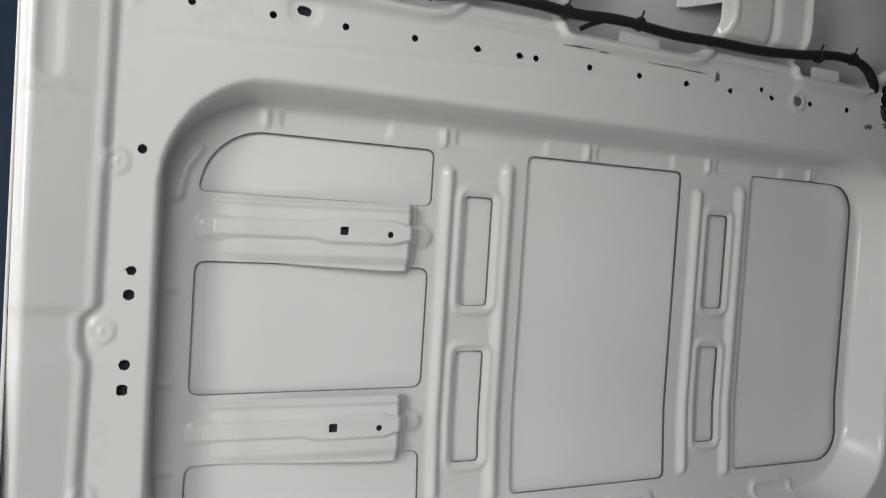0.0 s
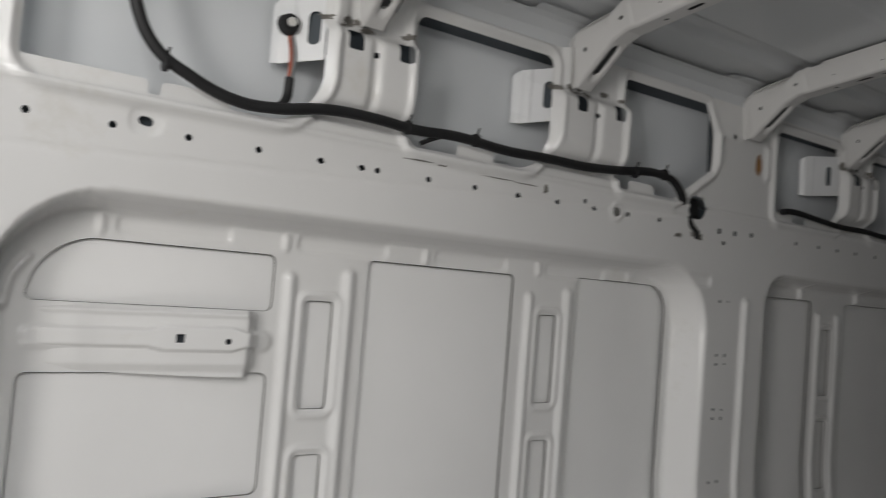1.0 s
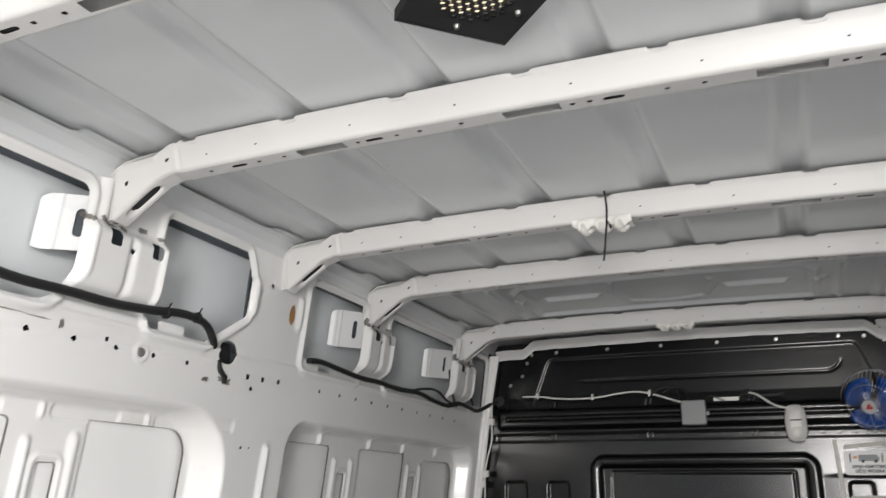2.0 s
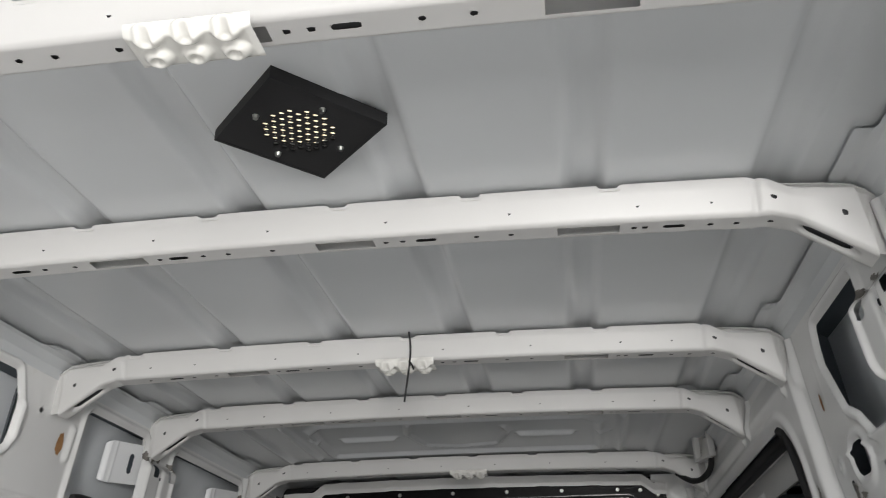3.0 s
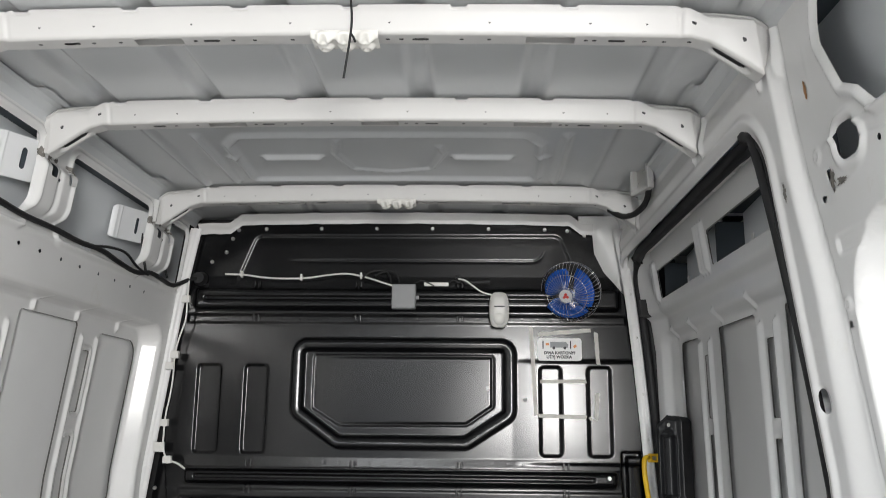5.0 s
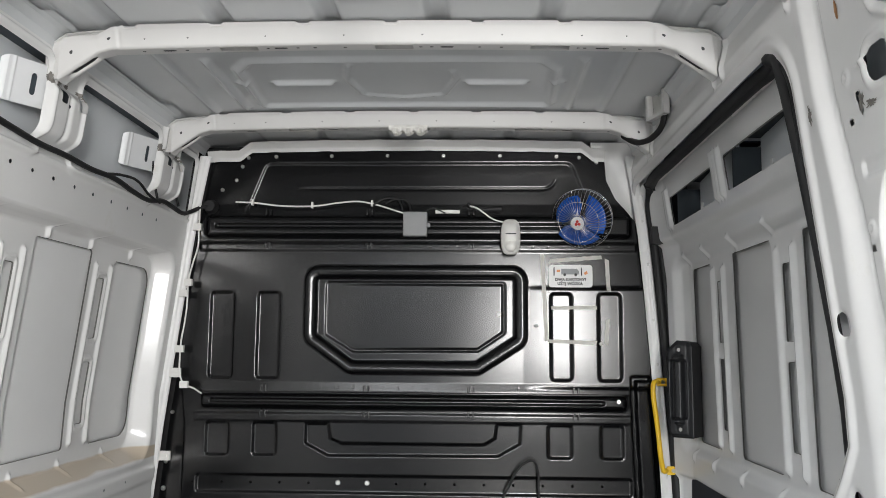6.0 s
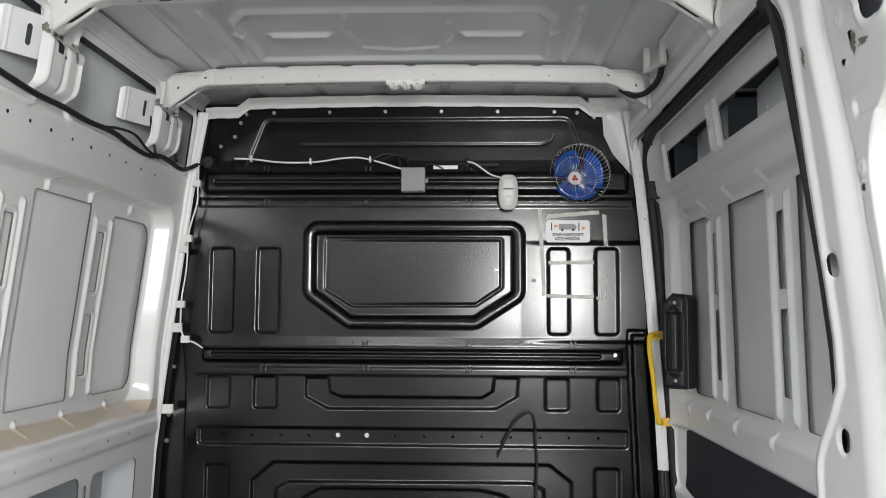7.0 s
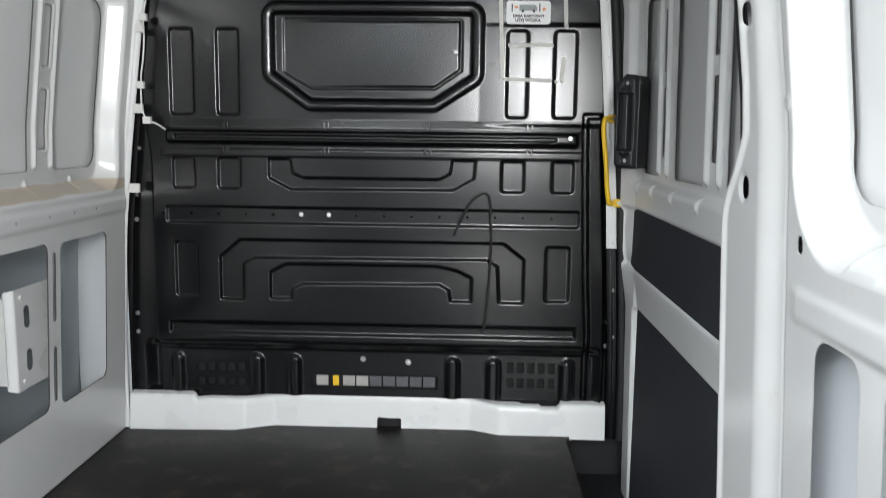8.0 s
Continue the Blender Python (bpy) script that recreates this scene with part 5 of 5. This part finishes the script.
for x, z in ((-0.756, 1.674), (-0.781, 1.480), (-0.795, 1.442), (-0.800, 1.251), (-0.780, 1.130)):
    boxed("cable_clip", x - 0.014, x + 0.014, 3.316, 3.332, z - 0.013, z + 0.011, WHITEPL, side_wire, bevel=0.002)
for x, z in ((-0.852, 0.890), (-0.829, 1.169)):
    c = thing("panel_clip", (x, 3.33, z), "small white fixing clip between flange and bulkhead", "clip")
    bm = bmesh.new()
    box(bm, -0.004, 0.034, -0.006, 0.006, -0.016, 0.016, 0.003)
    rod(bm, (0.02, -0.005, 0), (0.02, -0.009, 0), 0.005, 8)
    part("body", bm, WHITEPL, c)

# ---- things on the bulkhead ----
jbox = thing("junction_box", (0.005, 3.335, 1.686), "grey plastic junction box on the upper bulkhead beam", "junction box")
bm = bmesh.new()
box(bm, -0.042, 0.042, -0.018, 0.020, -0.043, 0.043, 0.007)
part("body", bm, PLASTIC, jbox)
bm = bmesh.new()
box(bm, -0.039, 0.039, -0.022, -0.017, -0.040, 0.040, 0.003)
rod(bm, (0, -0.021, 0), (0, -0.024, 0), 0.007, 12)
part("lid", bm, PLASTIC, jbox)
bm = bmesh.new()
box(bm, 0.041, 0.052, -0.008, 0.008, -0.010, 0.004, 0.002)
part("gland", bm, PLASTIC, jbox)

sensor = thing("presence_sensor", (0.335, 3.325, 1.641), "white presence sensor with a rounded lens on the bulkhead", "sensor")
for nm, a, b, c, mat in (("body", 0.034, 0.062, 0.022, WHITEPL), ("face", 0.029, 0.056, 0.028, WHITEPL)):
    bm = bmesh.new()
    bmesh.ops.create_uvsphere(bm, u_segments=28, v_segments=16, radius=1.0)
    for v in bm.verts:
        x, y, z = v.co
        v.co = (math.copysign(abs(x) ** 0.6, x) * a, math.copysign(abs(y) ** 0.8, y) * c, math.copysign(abs(z) ** 0.7, z) * b)
    part(nm, bm, mat, sensor, smooth=True)
bm = bmesh.new()
bmesh.ops.create_uvsphere(bm, u_segments=24, v_segments=14, radius=1.0)
for v in bm.verts:
    v.co = (v.co.x * 0.022, -0.012 + v.co.y * 0.022, -0.030 + v.co.z * 0.024)
part("lens", bm, CLEAR, sensor, "milky lens", smooth=True)
boxed("marking", -0.018, 0.018, -0.0300, -0.0280, 0.006, 0.010, INK, sensor, "short dark bar of unreadable print", bevel=0.0005)

tagged(wire("sensor_cable", [(0.195, 3.322, 1.748), (0.215, 3.315, 1.742), (0.245, 3.315, 1.722), (0.275, 3.318, 1.702), (0.31, 3.322, 1.692)], 0.003, WHITEPL), "short white lead of the presence sensor", "cable")
white = tagged(wire("bulkhead_cable", [(-0.635, 3.358, 1.768), (-0.56, 3.362, 1.765), (-0.50, 3.362, 1.757), (-0.40, 3.362, 1.753), (-0.33, 3.362, 1.757), (-0.27, 3.362, 1.766), (-0.20, 3.362, 1.771), (-0.16, 3.36, 1.765), (-0.11, 3.345, 1.750), (-0.05, 3.325, 1.728), (-0.02, 3.325, 1.72)], 0.0032, WHITEPL), "white cable strung across the black bulkhead", "cable")
for x, z in ((-0.575, 1.766), (-0.362, 1.756), (-0.15, 1.763)):
    boxed("cable_clip", x - 0.003, x + 0.003, 3.352, 3.37, z - 0.010, z + 0.012, WHITEPL, white, bevel=0.001)
for pts in ([(-0.145, 3.35, 1.755), (-0.12, 3.345, 1.772), (-0.09, 3.345, 1.780), (-0.06, 3.345, 1.776), (-0.045, 3.335, 1.755), (-0.04, 3.33, 1.735)], [(-0.10, 3.35, 1.762), (-0.07, 3.345, 1.775), (-0.03, 3.34, 1.770), (-0.015, 3.335, 1.75), (-0.012, 3.33, 1.735)]):
    tagged(wire("black_lead", pts, 0.0035, RUBBER), "black lead looping into the junction box", "cable")
strip = thing("connector_strip", (0.12, 3.335, 1.730), "white connector strip with short wires on the beam", "connector")
boxed("body", -0.045, 0.040, -0.004, 0.006, -0.006, 0.007, WHITEPL, strip, bevel=0.002)
wire("lead", [(-0.075, 0.0, 0.006), (-0.055, -0.006, 0.012), (-0.03, -0.006, 0.004), (-0.01, -0.006, -0.006)], 0.0025, RUBBER, strip)
wire("lead", [(0.035, 0.0, 0.004), (0.06, -0.006, 0.014), (0.075, -0.006, 0.006), (0.085, -0.004, 0.018)], 0.003, RUBBER, strip)
plugs = thing("cable_plug", (0.255, 3.335, 1.738), "black inline cable plug on the bulkhead beam", "cable plug")
bm = bmesh.new()
rod(bm, (-0.04, 0, -0.002), (0.05, 0, 0.002), 0.008, 10)
part("body", bm, RUBBER, plugs)
wire("lead", [(-0.04, 0, 0), (-0.06, -0.004, 0.012), (-0.068, -0.006, 0.02), (-0.052, -0.006, 0.016)], 0.003, RUBBER, plugs)
sock = thing("cable_gland", (-0.725, 3.352, 1.752), "black rubber cable gland in the bulkhead corner", "gland")
bm = bmesh.new()
rod(bm, (0, 0.02, 0), (0, -0.012, 0), 0.026, 16, 0.020)
part("body", bm, RUBBER, sock)

# fan with a wire cage
fan = thing("cabin_fan", (0.586, 3.335, 1.71), "small cabin fan with blue blades and a chrome wire cage", "fan")
fan.rotation_euler = (radians(23), 0, radians(-24))
R = 0.104
for i in range(48):
    a = i * math.tau / 48
    prev = None
    bm = bmesh.new()
    for r, y in ((0.024, -0.070), (0.05, -0.068), (0.078, -0.055), (0.096, -0.034), (R, -0.015), (0.100, 0.010)):
        tw = 0.10 * (r - 0.024) / 0.08
        p = (r * math.cos(a + tw), y, r * math.sin(a + tw))
        if prev:
            rod(bm, prev, p, 0.0010, 4)
        prev = p
    part("cage_wire", bm, CHROME, fan, "thin chrome wire" if i == 0 else "")
for r, y in ((R, -0.015), (0.07, -0.060), (0.1, 0.012)):
    wire("cage_ring", [(r * math.cos(i * math.tau / 40), y, r * math.sin(i * math.tau / 40)) for i in range(41)], 0.0012, CHROME, fan)
for b in range(3):
    bm = bmesh.new()
    rows = []
    for i in range(9):
        r = 0.018 + 0.072 * i / 8
        row = []
        for j in range(9):
            u = (j / 8 - 0.5)
            ang = b * math.tau / 3 + 0.10 + u * (1.62 + 0.34 * math.sin(math.pi * i / 9)) + 0.20 * i / 8
            row.append(bm.verts.new((r * math.cos(ang), -0.030 + u * 0.030, r * math.sin(ang))))
        rows.append(row)
    for p, q in zip(rows, rows[1:]):
        for j in range(8):
            bm.faces.new((p[j], p[j + 1], q[j + 1], q[j]))
    ext = bmesh.ops.extrude_face_region(bm, geom=bm.faces[:])["geom"]
    bmesh.ops.translate(bm, verts=[e for e in ext if isinstance(e, bmesh.types.BMVert)], vec=(0, -0.0015, 0))
    bmesh.ops.recalc_face_normals(bm, faces=bm.faces[:])
    part("blade", bm, BLUE, fan, "translucent blue blade" if b == 0 else "", smooth=True)
bm = bmesh.new()
rod(bm, (0, -0.060, 0), (0, -0.074, 0), 0.027, 24, 0.023)
cap = part("hub_cap", bm, CHROME, fan, "chrome centre cap")
RED = material("red_emblem", (0.5, 0.04, 0.03), 0.4)
bm = bmesh.new()
for k in range(3):
    a = math.pi / 2 + k * math.tau / 3
    bmesh.ops.create_circle(bm, cap_ends=True, segments=10, radius=0.005, matrix=Matrix.Translation((0.006 * math.cos(a), -0.0753, 0.006 * math.sin(a))) @ pose(0, 0, 0, 90, 0, 0))
part("emblem", bm, RED, cap, "plain red mark")
bm = bmesh.new()
rod(bm, (0, -0.012, 0), (0, 0.024, 0), 0.034, 24, 0.028)
part("motor", bm, BLACKMATT, fan)
bm = bmesh.new()
rod(bm, (0, 0.0, -0.03), (0, 0.025, -0.10), 0.006, 8)
part("stem", bm, STEEL, fan)

# sticker and strips of tape
sticker = thing("sticker", (0.545, BY - 0.003, 1.511), "white sticker with a van pictogram and two lines of text", "sticker")
bm = bmesh.new()
ring = []
for cx, cz, a0 in ((0.066, 0.029, 0), (-0.066, 0.029, 90), (-0.066, -0.029, 180), (0.066, -0.029, 270)):
    for a in range(0, 91, 30):
        ring.append(bm.verts.new((cx + 0.010 * math.cos(radians(a0 + a)), 0.0, cz + 0.010 * math.sin(radians(a0 + a)))))
f = bm.faces.new(ring)
ext = bmesh.ops.extrude_face_region(bm, geom=[f])["geom"]
bmesh.ops.translate(bm, verts=[e for e in ext if isinstance(e, bmesh.types.BMVert)], vec=(0, -0.0015, 0))
bmesh.ops.recalc_face_normals(bm, faces=bm.faces[:])
part("sheet", bm, PAPER, sticker)


def flat(name, pts, mat, parent, y=-0.0022):
    bm = bmesh.new()
    f = bm.faces.new([bm.verts.new((x, y, z)) for x, z in pts])
    f.normal_update()
    if f.normal.y > 0:
        f.normal_flip()
    return part(name, bm, mat, parent)


flat("van_picture", [(-0.032, 0.006), (0.028, 0.006), (0.030, 0.016), (0.022, 0.026), (-0.032, 0.026)], GREYINK, sticker)
for x in (-0.02, 0.018):
    flat("wheel_picture", [(x + 0.005 * math.cos(i * 0.5236), 0.005 + 0.005 * math.sin(i * 0.5236)) for i in range(12)], INK, sticker, -0.0026)
flat("box_picture", [(-0.048, 0.014), (-0.036, 0.014), (-0.036, 0.022), (-0.048, 0.022)], ORANGE, sticker)
flat("box_picture", [(0.050, 0.004), (0.060, 0.010), (0.056, 0.018), (0.046, 0.012)], ORANGE, sticker)
flat("bar_picture", [(-0.059, 0.002), (-0.055, 0.002), (-0.055, 0.030), (-0.059, 0.030)], INK, sticker)
flat("bar_picture", [(0.036, 0.002), (0.040, 0.002), (0.040, 0.030), (0.036, 0.030)], INK, sticker)


def writing(name, text, size, at, parent):
    cu = bpy.data.curves.new(name, "FONT")
    cu.body, cu.size, cu.align_x, cu.offset = text, size, "CENTER", 0.0007
    tmp = bpy.data.objects.new(name, cu)
    scene.collection.objects.link(tmp)
    me = bpy.data.meshes.new_from_object(tmp.evaluated_get(bpy.context.evaluated_depsgraph_get()))
    bpy.data.objects.remove(tmp)
    ob = link(name, me, INK, parent)
    ob.location, ob.rotation_euler = at, (radians(90), 0, 0)
    return ob


writing("text", "DWA KARTONY?", 0.0138, (0.0, -0.0022, -0.0165), sticker)
writing("text", "U\u017bYJ W\u00d3ZKA", 0.0138, (-0.002, -0.0022, -0.0305), sticker)


def tape(x0, z0, x1, z1, w, seed):
    rng = random.Random(seed)
    a, b = Vector((x0, 0, z0)), Vector((x1, 0, z1))
    d = (b - a).normalized()
    n = Vector((-d.z, 0, d.x)) * w / 2
    t = thing("tape_strip", (x0, BY, z0), "torn strip of white masking tape stuck on the bulkhead", "tape", "strips of masking tape")
    bm = bmesh.new()
    top, bot = [], []
    count = 12
    for i in range(count + 1):
        p = a.lerp(b, i / count)
        for rowlist, s in ((top, 1), (bot, -1)):
            q = p + n * s * (1 + 0.12 * rng.uniform(-1, 1)) + (d * rng.uniform(-0.004, 0.004) if i in (0, count) else Vector())
            rowlist.append(bm.verts.new(Vector(on_bulk(q.x, q.z, 0.0022)) - t.location))
    for i in range(count):
        bm.faces.new((top[i], top[i + 1], bot[i + 1], bot[i]))
    ext = bmesh.ops.extrude_face_region(bm, geom=bm.faces[:])["geom"]
    bmesh.ops.translate(bm, verts=[e for e in ext if isinstance(e, bmesh.types.BMVert)], vec=(0, -0.0008, 0))
    bmesh.ops.recalc_face_normals(bm, faces=bm.faces[:])
    part("strip", bm, TAPE, t)


for i, strip_at in enumerate(((0.447, 1.588, 0.461, 1.288, 0.013), (0.472, 1.563, 0.655, 1.578, 0.014), (0.671, 1.570, 0.676, 1.458, 0.014), (0.476, 1.401, 0.632, 1.402, 0.012), (0.470, 1.286, 0.632, 1.281, 0.013), (0.672, 1.365, 0.664, 1.274, 0.013), (0.642, 1.282, 0.652, 1.272, 0.010))):
    tape(*strip_at, i)
for x, z in ((0.425, 1.338), (0.297, 1.376)):
    t = thing("label_tag", (x, BY - 0.006, z), "tiny grey paper label on the black panel", "label")
    boxed("paper", -0.007, 0.007, -0.0015, 0.004, -0.005, 0.005, PLASTIC if x > 0.4 else PAPER, t, bevel=0.0005)

tagged(wire("hanging_cable", [(0.298, 3.352, 0.735), (0.315, 3.348, 0.775), (0.334, 3.345, 0.812), (0.352, 3.345, 0.848), (0.382, 3.345, 0.878), (0.410, 3.345, 0.886), (0.424, 3.345, 0.862), (0.427, 3.348, 0.80), (0.432, 3.35, 0.72), (0.430, 3.35, 0.64), (0.426, 3.35, 0.56), (0.418, 3.35, 0.46), (0.410, 3.35, 0.40), (0.398, 3.35, 0.384)], 0.004, RUBBER), "thin black cable drooping down the bulkhead", "cable")

# ---- things under the roof ----
vent = thing("roof_vent", (VENT[0] + 0.004, VENT[1] + 0.013, 1.986), "black square roof vent with a round perforated grille", "roof vent")
vent.rotation_euler = (0, 0, radians(45))
V = 0.079


def vent_holes(x, y):
    d = 0.0 * x + 1.0
    for i in range(-4, 5):
        for j in range(-4, 5):
            cx, cy = (i + 0.5 * (j % 2)) * 0.0118, j * 0.0104
            if math.hypot(cx, cy) < 0.044:
                d = np.minimum(d, disc(x, y, cx, cy, 0.0040))
    return d


face = stamped("face_plate", -V, V, -V, V, 0.0016, lambda x, y: (x, y, 0.0 * x), BLACKMATT, vent_holes, vent, flip=True)
stamped("inner_plate", -V, V, -V, V, 0.002, lambda x, y: (x, y, 0.0 * x + 0.003), BLACKMATT, vent_holes, vent, flip=True)
bm = bmesh.new()
for sx, sy, lx, ly in ((0, 1, V, 0.002), (0, -1, V, 0.002), (1, 0, 0.002, V - 0.003), (-1, 0, 0.002, V - 0.003)):
    box(bm, sx * (V - 0.002) - lx, sx * (V - 0.002) + lx, sy * (V - 0.002) - ly, sy * (V - 0.002) + ly, -0.0008, 0.0165, 0.0)
part("rim", bm, BLACKMATT, vent)
for a in range(4):
    bm = bmesh.new()
    x, y = 0.059 * math.cos(math.pi / 2 * a), 0.059 * math.sin(math.pi / 2 * a)
    rod(bm, (x, y, 0.0), (x, y, -0.005), 0.0045, 8, 0.003)
    part("screw", bm, STEEL, face)
# unseen cap, added and tinted so that the grille's holes glow warm
CAP = bpy.data.materials.new("translucent_cap")
CAP.use_nodes = True
ct = CAP.node_tree
tr = ct.nodes.new("ShaderNodeBsdfTranslucent")
tr.inputs["Color"].default_value = (0.95, 0.78, 0.52, 1)
ct.links.new(tr.outputs["BSDF"], ct.nodes["Material Output"].inputs["Surface"])
bm = bmesh.new()
bmesh.ops.create_uvsphere(bm, u_segments=24, v_segments=12, radius=0.12)
bmesh.ops.delete(bm, geom=[v for v in bm.verts if v.co.z < -0.001], context="VERTS")
for v in bm.verts:
    v.co.z = 0.036 + v.co.z * 0.35
part("glow_cap", bm, CAP, vent, "unseen translucent cap added to make the grille glow warm", smooth=True)


def dome_pad(x0, x1, yb, label):
    """A moulded pad with two rows of hollow domes on a bow's lower edge."""
    t = thing("moulded_pad", ((x0 + x1) / 2, yb, 1.95), label, "pad", "moulded pads on the roof bows")
    w = x1 - x0

    def place(u, s):
        y = np.interp(s, [0.0, 0.042, 0.05, 0.10], [0.025, 0.036, 0.040, 0.086])
        z = np.interp(s, [0.0, 0.042, 0.05, 0.10], [0.040, -0.004, -0.0095, -0.0095])
        bump = 0.0 * u
        for row in (0.051, 0.082):
            for k in range(3):
                d = disc(u, s, (k - 1) * w * 0.31, row, 0.0)
                bump = bump + 0.012 * np.clip(1 - (d / 0.016) ** 2, 0, 1) - 0.010 * np.clip(1 - (d / 0.008) ** 2, 0, 1)
        e = 0.003 * ramp(rr(u, s, -w / 2, w / 2, 0.036, 0.10, 0.006), 0.006)
        return u, y - (bump + e) * np.where(s < 0.048, 0.95, 0.1), z - (bump + e) * np.where(s < 0.048, 0.25, 1.0)

    stamped("shell", -w / 2, w / 2, 0.036, 0.10, 0.0025, place, CLEAR, None, t)


dome_pad(-0.072, 0.058, BOWS[0], "white moulded pad with six round domes on a roof bow")
dome_pad(-0.052, 0.070, BOWS[2], "white moulded pad with six round domes on a roof bow")
dome_pad(-0.060, 0.062, BOWS[4], "white moulded pad with six round domes on a roof bow")
tie = tagged(wire("hanging_wire", [(0.022, BOWS[2] + 0.015, 2.004), (0.024, BOWS[2] + 0.024, 1.97), (0.023, BOWS[2] + 0.022, 1.938), (0.018, BOWS[2] + 0.026, 1.90), (0.012, BOWS[2] + 0.03, 1.858)], 0.0022, RUBBER), "thin black wire hanging from a roof bow", "wire")
wire("loose_end", [(0.023, BOWS[2] + 0.022, 1.940), (0.030, BOWS[2] + 0.020, 1.928), (0.032, BOWS[2] + 0.02, 1.922)], 0.0022, RUBBER, tie)

# fittings above the sliding door
for y in (2.05, 2.24, 2.46, 2.62, 2.77, 3.23):
    s = thing("trim_stud", (wall_x(1.88) - 0.002, y, 1.882), "small black trim stud above the sliding door", "stud", "studs above the sliding door")
    bm = bmesh.new()
    rod(bm, (0, 0, 0), (-0.006, 0, 0), 0.0035, 8)
    rod(bm, (-0.005, 0, 0), (-0.008, 0, 0), 0.0055, 8)
    part("body", bm, BLACKMATT, s)
lamp_bracket = thing("lamp_bracket", (0.752, 2.83, 1.965), "white steel frame bracket near the roof's edge", "bracket")
lamp_bracket.rotation_euler = (0, 0, radians(18))
bm = bmesh.new()
for y0, y1, z0, z1 in ((-0.05, 0.05, 0.036, 0.046), (-0.05, 0.05, -0.046, -0.036), (-0.05, -0.038, -0.046, 0.046), (0.038, 0.05, -0.046, 0.046)):
    box(bm, -0.030, -0.012, y0, y1, z0, z1, 0.003)
part("frame", bm, BOWPAINT, lamp_bracket)
boxed("plate", -0.012, -0.006, -0.045, 0.045, -0.042, 0.042, STEEL, lamp_bracket)
boxed("connector", -0.006, 0.022, -0.035, -0.008, -0.02, 0.022, PLASTIC, lamp_bracket)
tagged(wire("roof_cable", [(0.748, 2.80, 1.925), (0.748, 2.84, 1.90), (0.738, 2.90, 1.885), (0.722, 2.96, 1.884), (0.700, 3.02, 1.90), (0.675, 3.05, 1.925)], 0.009, RUBBER), "black cable tied under the foremost roof bow", "cable")

# right pillar: chipped tear and stains
blot("chip", wall_right, 1, 1.758, 1.642, 0.010, 0.020, SCUFF, 11, "torn paint with bare primer")
blot("chip", wall_right, 1, 1.73, 1.632, 0.018, 0.007, SCUFF, 12, "")
blot("stain", wall_right, 1, 1.787, 1.80, 0.005, 0.016, RUST, 13, "brown rust-coloured stain", 0.3)
blot("chip", wall_right, 1, 1.90, 1.66, 0.008, 0.022, SCUFF, 14, "")
